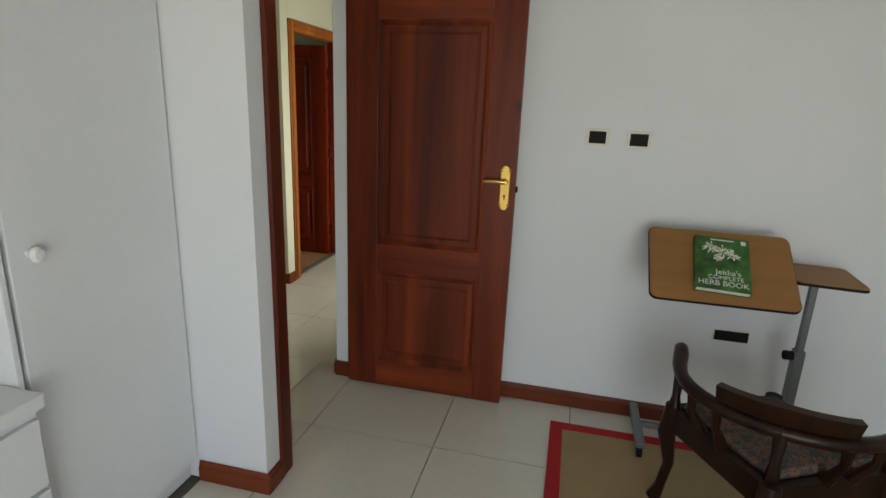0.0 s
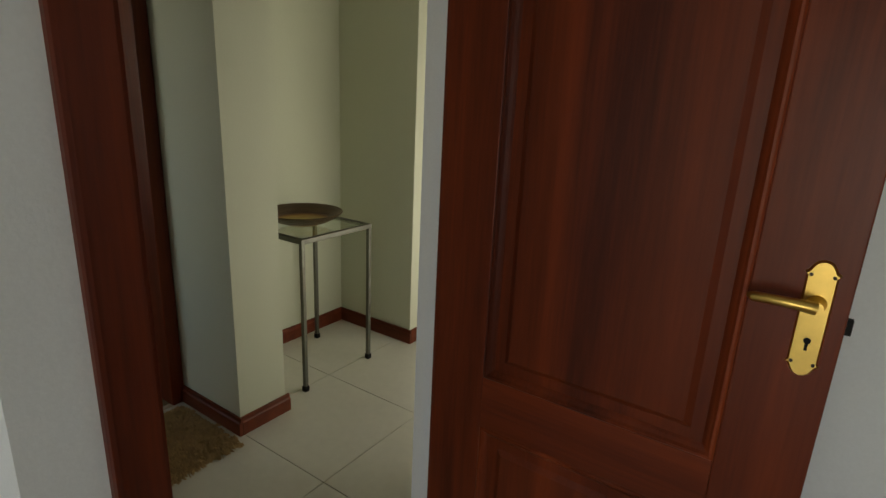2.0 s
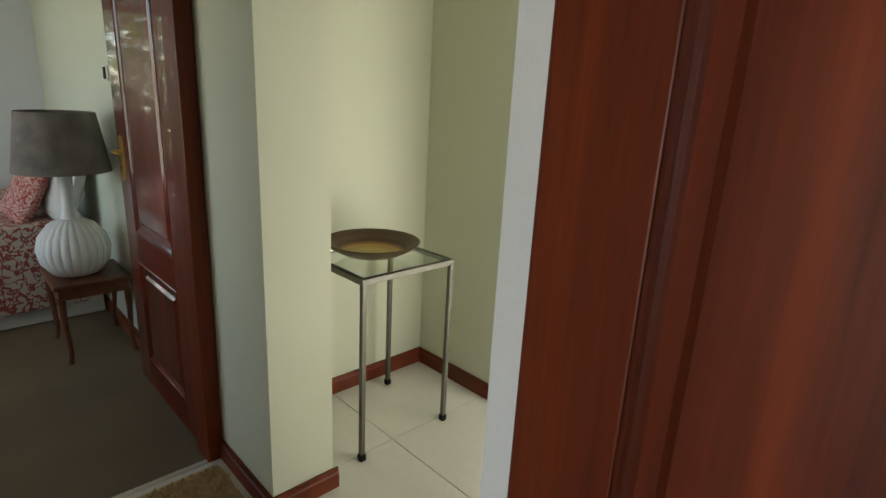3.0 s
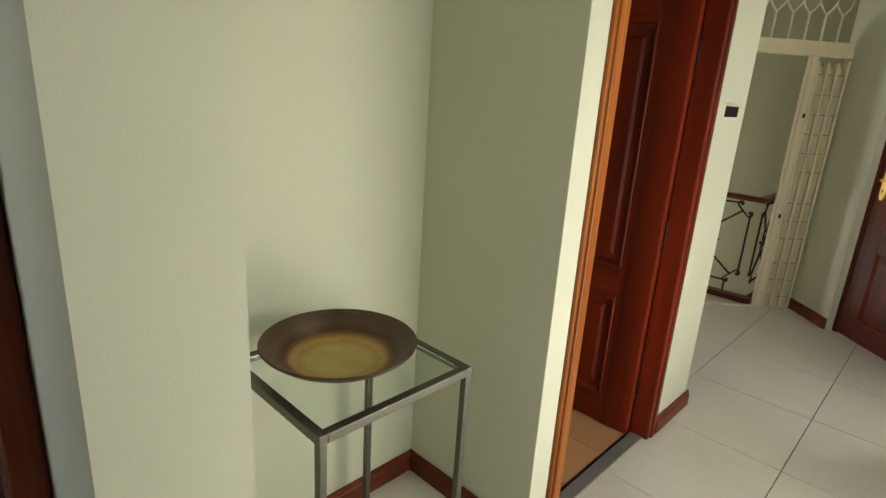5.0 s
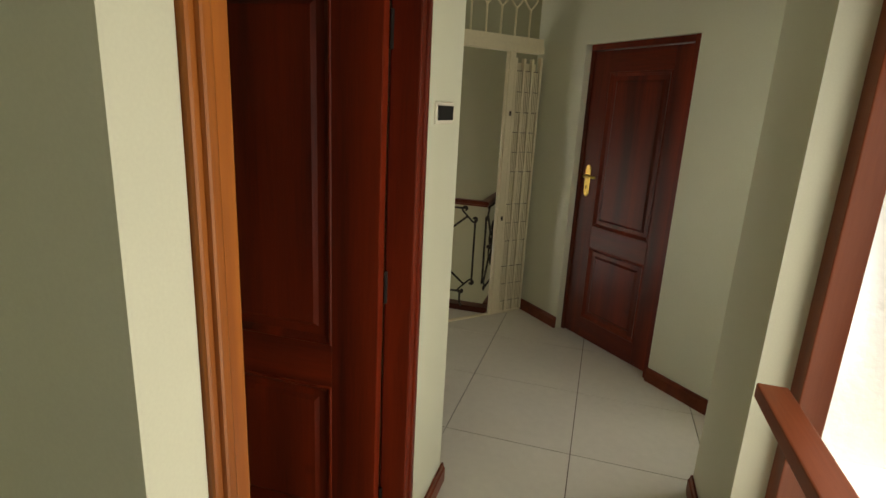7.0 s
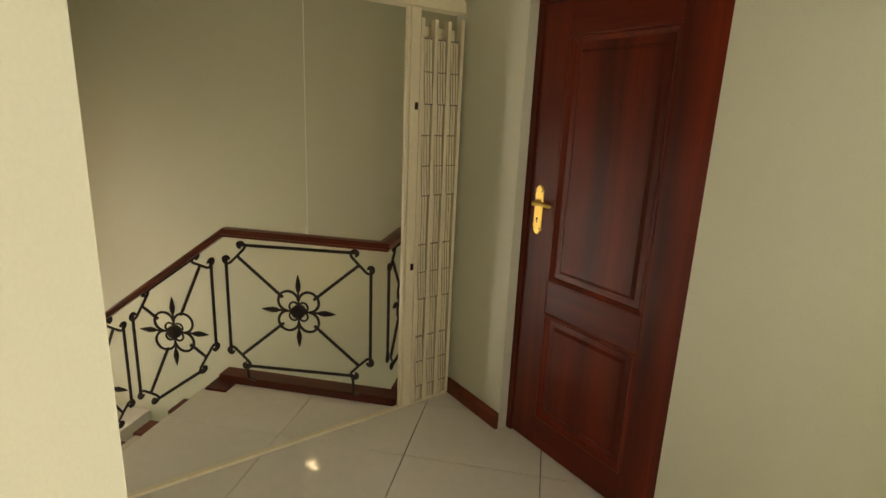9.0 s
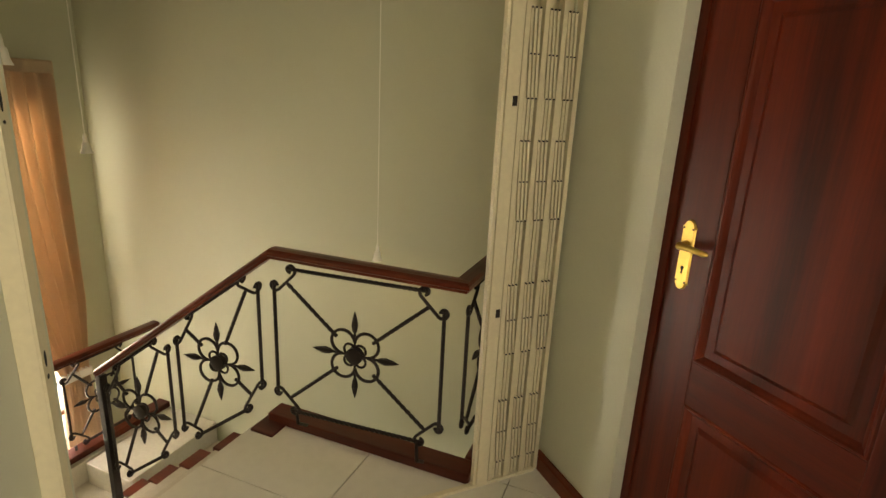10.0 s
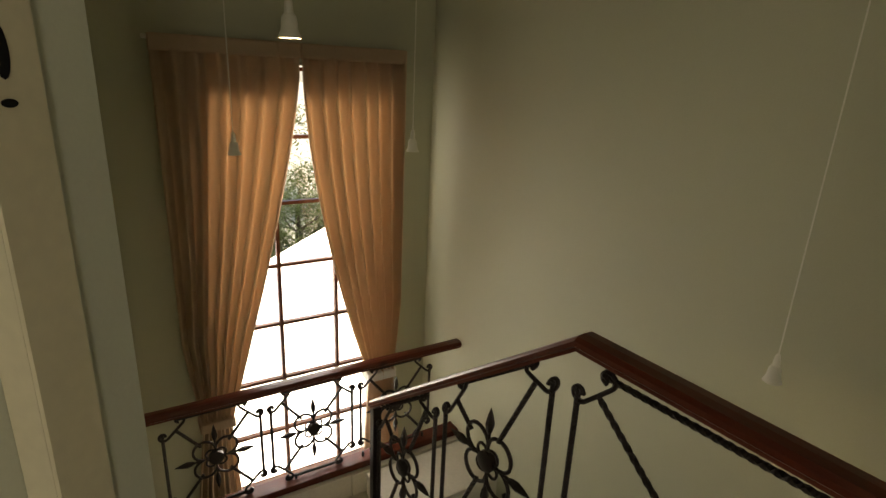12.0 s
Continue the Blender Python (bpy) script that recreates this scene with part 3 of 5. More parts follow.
# ---- doors ----
def handle(parent, x, y, z, side, flip=1):
    """A brass lever on a long plate with rounded ends and a keyhole."""
    b = B()
    end = ring_pts((0, 0.088), 0.0185, 8, 0, math.pi)
    ear = [(0.023, 0.080), (0.0265, 0.084), (0.0205, 0.088)]
    half = ear + end[1:-1] + [(-u, v) for u, v in ear[::-1]]
    outline = [(u, v) for u, v in half] + [(-u, -v) for u, v in half]
    f0 = [b.verts.new((x + u, y, z + v)) for u, v in outline]
    f1 = [b.verts.new((x + u * 0.86, y + side * 0.006, z + v * 0.97)) for u, v in outline]
    b.faces.new(f0), b.faces.new(f1[::-1])
    for i in range(len(f0)):
        j = (i + 1) % len(f0)
        b.faces.new((f0[i], f0[j], f1[j], f1[i]))
    plate = part("handle_plate", b, M_BRASS, parent, "polished brass plate with rounded ends")
    b = B()
    tube(b, [(x, y + side * 0.004, z + 0.03), (x, y + side * 0.016, z + 0.03), (x, y + side * 0.034, z + 0.03)], 0.011, 12, taper=[1.5, 1.1, 1.0])
    tube(b, [(x, y + side * 0.034, z + 0.03), (x - flip * 0.035, y + side * 0.043, z + 0.034), (x - flip * 0.065, y + side * 0.043, z + 0.034), (x - flip * 0.092, y + side * 0.038, z + 0.031), (x - flip * 0.098, y + side * 0.030, z + 0.030)], 0.0095, 10, taper=[1.15, 1, 0.95, 0.95, 0.6])
    part("lever", b, M_BRASS, plate, "brass lever handle", True)
    b = B()
    tube(b, [(x, y + side * 0.0062, z - 0.038), (x, y + side * 0.0075, z - 0.038)], 0.006, 10)
    bx(b, x - 0.0025, x + 0.0025, min(y + side * 0.0062, y + side * 0.0075), max(y + side * 0.0062, y + side * 0.0075), z - 0.056, z - 0.038)
    part("keyhole", b, M_BLACK, plate, "dark keyhole")
    for u, v in ((0.0165, 0.080), (-0.0165, 0.080), (0.0165, -0.080), (-0.0165, -0.080)):
        part("screw", tube(B(), [(x + u, y + side * 0.005, z + v), (x + u, y + side * 0.0078, z + v)], 0.0032, 8), M_IRON, plate, "dark screw head")


def panel_door(m, w, h, label, name, mat=M_DOOR, mat_h=M_DOORH, hz=1.135, handle_x=None, low=0.66, high=0.80, hinge=-1):
    """A hinged leaf with one tall and one short raised panel; hinge at the origin, leaf along +x, 40 mm thick about y = 0."""
    d = thing(name, m, label, "door", kind="structure")
    st, t = 0.15, 0.02
    part("stile", bx(B(), 0, st, -t, t, 0.008, h, 0.003), mat, d)
    part("stile", bx(B(), w - st, w, -t, t, 0.008, h, 0.003), mat, d)
    for z0, z1 in ((0.008, 0.15), (low, high), (h - 0.13, h)):
        part("rail", bx(B(), st, w - st, -t, t, z0, z1, 0.002), mat_h, d)
    for z0, z1 in ((0.15, low), (high, h - 0.13)):
        b = B()
        x0, x1 = st, w - st
        for s in (-1, 1):
            a = [b.verts.new((x, s * 0.007, z)) for x, z in ((x0, z0), (x1, z0), (x1, z1), (x0, z1))]
            k = 0.065
            c = [b.verts.new((x, s * 0.016, z)) for x, z in ((x0 + k, z0 + k), (x1 - k, z0 + k), (x1 - k, z1 - k), (x0 + k, z1 - k))]
            e = [b.verts.new((x, s * 0.0075, z)) for x, z in ((x0 + k - 0.014, z0 + k - 0.014), (x1 - k + 0.014, z0 + k - 0.014), (x1 - k + 0.014, z1 - k + 0.014), (x0 + k - 0.014, z1 - k + 0.014))]
            b.faces.new(c)
            for i in range(4):
                j = (i + 1) % 4
                b.faces.new((a[i], a[j], e[j], e[i])), b.faces.new((e[i], e[j], c[j], c[i]))
        pan = part("panel", b, mat, d, "raised wooden panel")
        b = B()
        for s in (-1, 1):
            rings = []
            for k, y in ((0.0, 0.0195), (0.004, 0.0225), (0.009, 0.0225), (0.014, 0.017), (0.021, 0.012), (0.026, 0.0074)):
                rings.append([b.verts.new((x, s * y, z)) for x, z in ((x0 + k, z0 + k), (x1 - k, z0 + k), (x1 - k, z1 - k), (x0 + k, z1 - k))])
            for r0, r1 in zip(rings, rings[1:]):
                for i in range(4):
                    b.faces.new((r0[i], r0[(i + 1) % 4], r1[(i + 1) % 4], r1[i]))
        part("moulding", b, mat, pan)
    hx = w - 0.06 if handle_x is None else handle_x
    handle(d, hx, -t, hz, -1), handle(d, hx, t, hz, 1)
    part("latch", bx(B(), w - 0.002, w + 0.010, -0.008, 0.008, hz - 0.02, hz + 0.008, 0.002), M_BLACK, d, "dark metal latch bolt")
    for z in (0.25, 1.0, h - 0.25):
        part("hinge", tube(B(), [(-0.004, hinge * (t + 0.004), z - 0.05), (-0.004, hinge * (t + 0.004), z + 0.05)], 0.007, 8), M_IRON, d)
    return d


# bedroom door, open against the wall
panel_door(pose(-0.595, 2.232, 0, 0, 0, 0.3), 0.83, 2.0, "dark red mahogany panelled door with brass handle, standing open", "door_1", hinge=1, handle_x=0.782)
f = thing("door_frame_1", Matrix(), "dark red wooden frame of the bedroom doorway", "door frame", kind="structure")
b = B()
bx(b, -0.66, -0.552, 1.402, 1.440, 0, 2.05, 0.006), bx(b, -0.575, -0.535, 1.398, 1.472, 0, 2.0, 0.008), bx(b, -0.64, -0.60, 1.44, 1.462, 0, 2.0, 0.005)
part("jamb", b, M_DOOR, f)
b = B()
bx(b, -0.618, -0.56, 2.235, 2.268, 0, 2.05, 0.006), bx(b, -0.60, -0.545, 2.2545, 2.3, 0, 2.05, 0.006)
part("jamb", b, M_DOOR, f)
part("head", bx(B(), -0.66, -0.55, 1.442, 2.233, 2.008, 2.048, 0.005), M_DOORH, f)

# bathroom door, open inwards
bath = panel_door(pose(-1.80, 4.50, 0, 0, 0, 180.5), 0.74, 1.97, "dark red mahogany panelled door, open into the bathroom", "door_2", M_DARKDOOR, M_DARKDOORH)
f = thing("door_frame_2", Matrix(), "orange varnished wooden frame of the bathroom doorway", "door frame", kind="structure")
b = B()
bx(b, -1.80, WX + 0.012, 3.674, 3.755, 0, 2.08, 0.006), bx(b, -1.76, WX + 0.020, 3.69, 3.715, 0, 2.07, 0.006), bx(b, -1.82, -1.78, 3.755, 3.772, 0, 2.0, 0.004)
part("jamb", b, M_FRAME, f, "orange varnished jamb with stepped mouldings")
b = B()
bx(b, -1.80, WX + 0.012, 4.525, 4.600, 0, 2.08, 0.006), bx(b, -1.76, WX + 0.020, 4.555, 4.585, 0, 2.07, 0.006)
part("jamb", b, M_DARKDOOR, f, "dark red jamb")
b = B()
bx(b, -1.80, WX + 0.012, 3.757, 4.523, 2.0, 2.08, 0.006), bx(b, -1.76, WX + 0.020, 3.76, 4.52, 2.03, 2.055, 0.006)
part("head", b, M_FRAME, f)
part("threshold", bx(B(), -1.79, -1.735, 3.757, 4.523, -0.004, 0.008, 0.003), M_PEWTER, f, "dark grey metal threshold strip")

# closed door in the diagonal wall
fd = Vector((F1[0] - F0[0], F1[1] - F0[1])).normalized()
ang = math.degrees(math.atan2(fd.y, fd.x))
px, py = along(F0, F1, D1 - 0.035, 0.075)
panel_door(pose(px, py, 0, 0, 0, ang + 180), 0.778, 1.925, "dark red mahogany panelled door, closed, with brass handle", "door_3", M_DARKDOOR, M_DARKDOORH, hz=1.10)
f = thing("door_frame_3", Matrix(), "dark red wooden frame of the closed door", "door frame", kind="structure")
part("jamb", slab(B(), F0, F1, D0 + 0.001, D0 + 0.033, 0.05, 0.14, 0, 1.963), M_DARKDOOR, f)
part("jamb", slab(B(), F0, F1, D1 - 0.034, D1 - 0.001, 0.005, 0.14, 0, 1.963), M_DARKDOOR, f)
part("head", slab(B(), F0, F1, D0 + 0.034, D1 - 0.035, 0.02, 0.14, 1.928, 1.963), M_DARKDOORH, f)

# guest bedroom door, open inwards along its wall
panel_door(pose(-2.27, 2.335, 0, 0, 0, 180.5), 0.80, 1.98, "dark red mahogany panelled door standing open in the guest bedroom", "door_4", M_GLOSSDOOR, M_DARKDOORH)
f = thing("door_frame_4", Matrix(), "dark red wooden frame of the guest bedroom doorway", "door frame", kind="structure")
part("jamb", bx(B(), -2.28, -2.155, 2.30, 2.362, 0, 2.05, 0.006), M_DOOR, f)
part("jamb", bx(B(), -2.28, -2.155, 1.502, 1.56, 0, 2.05, 0.006), M_DOOR, f)
part("head", bx(B(), -2.28, -2.155, 1.562, 2.298, 2.0, 2.05, 0.006), M_DOORH, f)
part("threshold", bx(B(), -2.182, -2.158, 1.562, 2.298, -0.003, 0.006, 0.002), M_STONE, f, "pale stone threshold strip")

# door frame in the lobby's side wall
f = thing("door_frame_5", Matrix(), "dark red wooden frame of a closed lobby door", "door frame", kind="structure")
part("jamb", slab(B(), S0, S1, 0.102, 0.16, -0.003, 0.1, 0, 2.075), M_DOOR, f)
part("jamb", slab(B(), S0, S1, 0.942, 0.998, -0.003, 0.1, 0, 2.075), M_DOOR, f)
part("head", slab(B(), S0, S1, 0.162, 0.940, -0.003, 0.1, 2.02, 2.075), M_DOORH, f)
px, py = along(S0, S1, 0.163, 0.06)
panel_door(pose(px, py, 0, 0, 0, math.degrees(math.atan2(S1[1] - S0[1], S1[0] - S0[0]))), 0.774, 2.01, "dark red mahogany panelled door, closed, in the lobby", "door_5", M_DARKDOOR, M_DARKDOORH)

# ---- bedroom things ----
w = thing("wardrobe", Matrix(), "white lacquered built-in wardrobe with a porcelain knob", "wardrobe")
part("body", bx(B(), -1.398, -0.884, 0.69, 1.300, 0.08, 2.6), M_CUPB, w)
dr = part("door", bx(B(), -0.882, -0.858, 0.704, 1.296, 0.09, 2.58, 0.003), M_CUPB, w, "plain white wardrobe door")
part("knob", lathe(B(), [(0.0, 0.0), (0.009, 0.0), (0.009, 0.012), (0.019, 0.02), (0.021, 0.03), (0.014, 0.039), (0, 0.041)], 20), M_KNOB, dr, "round white porcelain knob", True).matrix_basis = pose(-0.858, 0.756, 1.09, 0, 90, 0)
part("plinth", bx(B(), -1.398, -0.90, 0.69, 1.298, 0.0, 0.08), M_CUPB, w)
part("side_panel", bx(B(), -1.398, -0.856, 0.672, 0.688, 0.0, 2.6, 0.002), M_CUPB, w, "white side panel edge")
d = thing("dressing_table", Matrix(), "white built-in dressing table beside the wardrobe", "table")
part("top", bx(B(), -1.398, -0.77, -0.6, 0.670, 0.71, 0.75, 0.006), M_CUPB, d)
part("pedestal", bx(B(), -1.398, -0.81, 0.25, 0.668, 0.0, 0.709), M_CUPB, d)
for k in range(3):
    part("drawer", bx(B(), -0.809, -0.792, 0.265, 0.66, 0.06 + 0.21 * k, 0.255 + 0.21 * k, 0.003), M_CUPB, d)
part("back_panel", bx(B(), -1.398, -1.38, -0.6, 0.670, 0.751, 2.6), M_CUPB, d)


def switch(m, wide, tall, label, dark_wide, dark_tall):
    """A wall plate with a dark rocker; flat on the plane y = 0, facing -y."""
    s = thing("wall_switch", m, label, "switch")
    part("plate", bx(B(), -wide / 2, wide / 2, -0.009, 0, -tall / 2, tall / 2, 0.003), M_PLASTIC, s)
    part("rocker", bx(B(), -dark_wide / 2, dark_wide / 2, -0.013, -0.009, -dark_tall / 2, dark_tall / 2, 0.001), M_BLACK, s, "black switch insert")
    return s


switch(pose(0.583, 2.325, 1.385), 0.105, 0.078, "ivory wall plate with black switch insert", 0.075, 0.055)
switch(pose(0.765, 2.325, 1.382), 0.105, 0.078, "ivory wall plate with black dimmer insert", 0.078, 0.055)
switch(pose(1.292, 2.325, 0.50), 0.16, 0.062, "black socket outlet low on the wall", 0.148, 0.05)
switch(pose(WX, 4.78, 1.51, 0, 0, 90), 0.182, 0.068, "ivory wall plate with black switch beside the bathroom", 0.158, 0.044)
switch(pose(-3.53, 2.40, 1.515), 0.10, 0.08, "wall plate with black switches behind the lamp", 0.045, 0.06)

r = thing("rug", Matrix(), "sisal rug with a red cloth border on the tiles", "rug")
part("weave", bx(B(), 0.565, 2.4, 0.3, 2.075, 0.001, 0.009), M_RUG, r)
b = B()
bx(b, 0.505, 0.565, 0.24, 2.135, 0.001, 0.011, 0.002), bx(b, 0.565, 2.4, 2.075, 2.135, 0.001, 0.011, 0.002), bx(b, 2.4, 2.46, 0.24, 2.135, 0.001, 0.011, 0.002), bx(b, 0.565, 2.4, 0.24, 0.3, 0.001, 0.011, 0.002)
part("border", b, M_RED, r, "red cloth border")

# over-bed reading table
t = thing("reading_table", Matrix(), "wheeled reading table with tilted beech top and steel post", "table")


def rounded_board(bm, w2, h2, thick, rad, m):
    pts = []
    for cx, cy, a in ((w2 - rad, h2 - rad, 0), (-w2 + rad, h2 - rad, 90), (-w2 + rad, -h2 + rad, 180), (w2 - rad, -h2 + rad, 270)):
        pts += ring_pts((cx, cy), rad, 5, radians(a), radians(a + 90))
    lo, hi = [bm.verts.new(m @ Vector((x, y, 0))) for x, y in pts], [bm.verts.new(m @ Vector((x, y, thick))) for x, y in pts]
    bm.faces.new(lo[::-1]), bm.faces.new(hi)
    for i in range(len(pts)):
        j = (i + 1) % len(pts)
        bm.faces.new((lo[i], lo[j], hi[j], hi[i]))
    return bm


TB = pose(1.12, 2.06, 0.89, 39, 0, 0)
part("tilting_top", rounded_board(B(), 0.277, 0.182, 0.017, 0.03, TB), M_BOARD, t, "tilted beech laminate top")
part("edge_band", rounded_board(B(), 0.280, 0.185, 0.012, 0.032, TB @ pose(0, 0, 0.001)), M_BLACK, t, "black edging strip")
TS = pose(1.535, 2.15, 0.868, 0, 0, -6)
part("side_top", rounded_board(B(), 0.125, 0.155, 0.016, 0.03, TS), M_BOARD, t, "small level side top")
part("side_edge", rounded_board(B(), 0.127, 0.157, 0.011, 0.031, TS @ pose(0, 0, 0.001)), M_BLACK, t)
part("post", bx(B(), 1.482, 1.508, 2.085, 2.115, 0.5, 0.868, 0.003), M_GREYMET, t, "grey steel post")
part("sleeve", bx(B(), 1.475, 1.515, 2.078, 2.122, 0.06, 0.56, 0.004), M_GREYMET, t)
part("knob", tube(B(), [(1.475, 2.1, 0.53), (1.44, 2.1, 0.53)], 0.02, 10), M_BLACK, t, "black clamping knob")
part("arm", bx(B(), 1.12, 1.49, 2.09, 2.11, 0.845, 0.865, 0.002), M_GREYMET, t)
part("foot", bx(B(), 0.885, 0.925, 1.96, 2.33, 0.05, 0.08, 0.006), M_GREYMET, t)
part("foot", bx(B(), 1.475, 1.515, 1.90, 2.30, 0.05, 0.08, 0.006), M_GREYMET, t)
part("crossbar", bx(B(), 0.925, 1.475, 2.13, 2.16, 0.055, 0.08, 0.004), M_GREYMET, t)
for cx, cy in ((0.905, 1.975), (0.905, 2.315), (1.495, 1.915), (1.495, 2.285)):
    part("caster", tube(B(), [(cx - 0.011, cy, 0.0275), (cx + 0.011, cy, 0.0275)], 0.0265, 14), M_BLACK, t, "black caster wheel")

# book on the tilted top
bk = thing("book", TB @ pose(0.0, -0.005, 0.0175, 0, 0, -3), "green herb book lying on the tilted reading table", "book")
part("pages", bx(B(), -0.098, 0.1, -0.128, 0.128, 0.002, 0.026), M_PAPER, bk)
cv = part("cover", bx(B(), -0.103, 0.103, -0.133, 0.133, 0.027, 0.030, 0.0008), M_COVER, bk, "glossy green cover with white blossom")
part("back_cover", bx(B(), -0.103, 0.103, -0.133, 0.133, 0.0, 0.002), M_COVER, bk)
part("spine", bx(B(), -0.105, -0.0985, -0.133, 0.133, 0.0005, 0.0295, 0.0015), M_COVER, bk)
rng = random.Random(4)
b = B()
for cx, cy, n, rr in ((-0.05, 0.075, 26, 0.034), (0.0, 0.055, 34, 0.042), (0.035, 0.045, 22, 0.03), (-0.02, 0.03, 14, 0.022)):
    for i in range(n):
        a, q = rng.uniform(0, 6.28), rr * (0.25 + 0.75 * rng.random())
        x, y = cx + q * math.cos(a), cy + q * math.sin(a) * 0.8
        vs = [b.verts.new((x + 0.011 * u * math.cos(a) - 0.003 * v * math.sin(a), y + 0.011 * u * math.sin(a) + 0.003 * v * math.cos(a), 0.0303 + 0.0001 * (i % 5))) for u, v in ((-1, 0), (0, -1), (1, 0), (0, 1))]
        b.faces.new(vs)
part("blossom", b, M_PAPER, cv, "white printed blossom")


def lettering(body, size, m, parent):
    cu = bpy.data.curves.new("lettering", "FONT")
    cu.body, cu.size, cu.align_x, cu.extrude = body, size, "CENTER", 0.0002
    cu.materials.append(M_PAPER)
    ob = new("lettering", cu)
    ob.parent, ob.matrix_basis = parent, m
    ob["label"] = "white printed title"


lettering("Jekka's", 0.036, pose(0.02, -0.058, 0.0305), cv)
lettering("COMPLETE", 0.027, pose(0.01, -0.083, 0.0305), cv)
lettering("HERB BOOK", 0.034, pose(0.0, -0.113, 0.0305), cv)
part("author_line", bx(B(), -0.045, 0.045, 0.115, 0.121, 0.0301, 0.0305), M_PAPER, cv)
part("badge", bx(B(), 0.072, 0.09, 0.104, 0.124, 0.0301, 0.0305), M_PAPER, cv)

# corner armchair with needlepoint seat
c = thing("armchair", pose(1.27, 1.62, 0, 0, 0, -18), "dark carved wooden armchair with floral needlepoint seat", "chair")
CH = [(-0.325, -0.02), (0.0, -0.335), (0.325, -0.02), (0.0, 0.295)]
prism_pad = B()
for z, k in ((0.405, 0.86), (0.435, 0.90), (0.452, 0.86), (0.462, 0.70), (0.466, 0.40)):
    for x, y in CH:
        prism_pad.verts.new((x * k, (y + 0.02) * k - 0.02, z))
prism_pad.verts.ensure_lookup_table()
pv = prism_pad.verts
for i in range(4):
    for k in range(4):
        prism_pad.faces.new((pv[i * 4 + k], pv[i * 4 + (k + 1) % 4], pv[i * 4 + 4 + (k + 1) % 4], pv[i * 4 + 4 + k]))
prism_pad.faces.new([pv[k] for k in (3, 2, 1, 0)]), prism_pad.faces.new([pv[16 + k] for k in range(4)])
part("seat", prism_pad, M_TAPESTRY, c, "floral needlepoint seat cushion", True)
for k in range(4):
    p, q = CH[k], CH[(k + 1) % 4]
    n = math.dist(p, q)
    part("seat_rail", slab(B(), p, q, 0.02, n - 0.02, -0.016, 0.016, 0.335, 0.425), M_OLDWOOD, c)
for x, y in CH:
    l = math.hypot(x, y)
    ux, uy = x / l, y / l
    part("leg", tube(B(), [(x + ux * 0.022, y + uy * 0.022, 0.012), (x + ux * 0.006, y + uy * 0.006, 0.07), (x - ux * 0.012, y - uy * 0.012, 0.18), (x + ux * 0.012, y + uy * 0.012, 0.31), (x, y, 0.43)], 0.027, 10, taper=[1.1, 0.72, 0.75, 1.25, 1.15]), M_OLDWOOD, c, "curved cabriole leg", True)


def bow(a):
    """The arm bow, on plan; a in degrees round from one arm's end to the other."""
    return (-0.335 * math.cos(radians(a)), 0.02 - 0.31 * math.sin(radians(a)))


for s in (0, 1):
    pts = []
    for k in range(11):
        a = 90 * k / 10
        x, y = bow(a)
        z = 0.588 + 0.034 * max(0.0, 1 - a / 35) ** 2
        pts.append((x if s == 0 else -x, y, z))
    x, y, z = pts[0]
    pts = [(x * 1.03, y + 0.055, z - 0.022), (x * 1.03, y + 0.062, z + 0.002), (x * 1.02, y + 0.035, z + 0.012)] + pts
    arm = part("arm", tube(B(), pts, 0.024, 10, taper=[0.85, 1.0, 1.05] + [1.15, 1.1, 1.0] + [1.0] * 8), M_OLDWOOD, c, "curved arm with a scrolled end", True)
    x, y = CH[0] if s == 0 else CH[2]
    part("arm_support", tube(B(), [(x, y, 0.42), (x, y, 0.47), (x * 1.0, y + 0.01, 0.53), (x * 1.02, y + 0.012, 0.61)], 0.02, 10, taper=[1.3, 0.75, 0.95, 0.8]), M_OLDWOOD, arm, "turned arm support", True)
    for a in (38, 58):
        x, y = bow(a)
        x = x if s == 0 else -x
        part("back_splat", tube(B(), [(x * 0.82, y * 0.82, 0.42), (x * 0.98, y * 0.98, 0.51), (x, y, 0.595)], 0.017, 8, taper=[1.3, 0.8, 1.1]), M_OLDWOOD, c, "", True)
x, y = CH[1]
part("back_splat", tube(B(), [(x, y + 0.03, 0.42), (x, y + 0.02, 0.5), (x, y + 0.045, 0.6)], 0.019, 8, taper=[1.3, 0.8, 1.1]), M_OLDWOOD, c, "turned back post", True)
b = B()
rows = []
for k in range(13):
    a = 57 + 66 * k / 12
    x, y = bow(a)
    top = 0.690 - 0.010 * abs(k - 6) / 6
    rows.append([b.verts.new(p) for p in ((x * 0.93, y * 0.93, 0.622), (x * 1.0, y * 1.0 - 0.012, top), (x * 1.07, y * 1.07 - 0.020, top - 0.004), (x * 1.04, y * 1.04 - 0.006, 0.618))])
for r0, r1 in zip(rows, rows[1:]):
    for k in range(4):
        b.faces.new((r0[k], r0[(k + 1) % 4], r1[(k + 1) % 4], r1[k]))
b.faces.new(rows[0]), b.faces.new(rows[-1][::-1])
part("crest_rail", b, M_OLDWOOD, c, "curved low back rail")

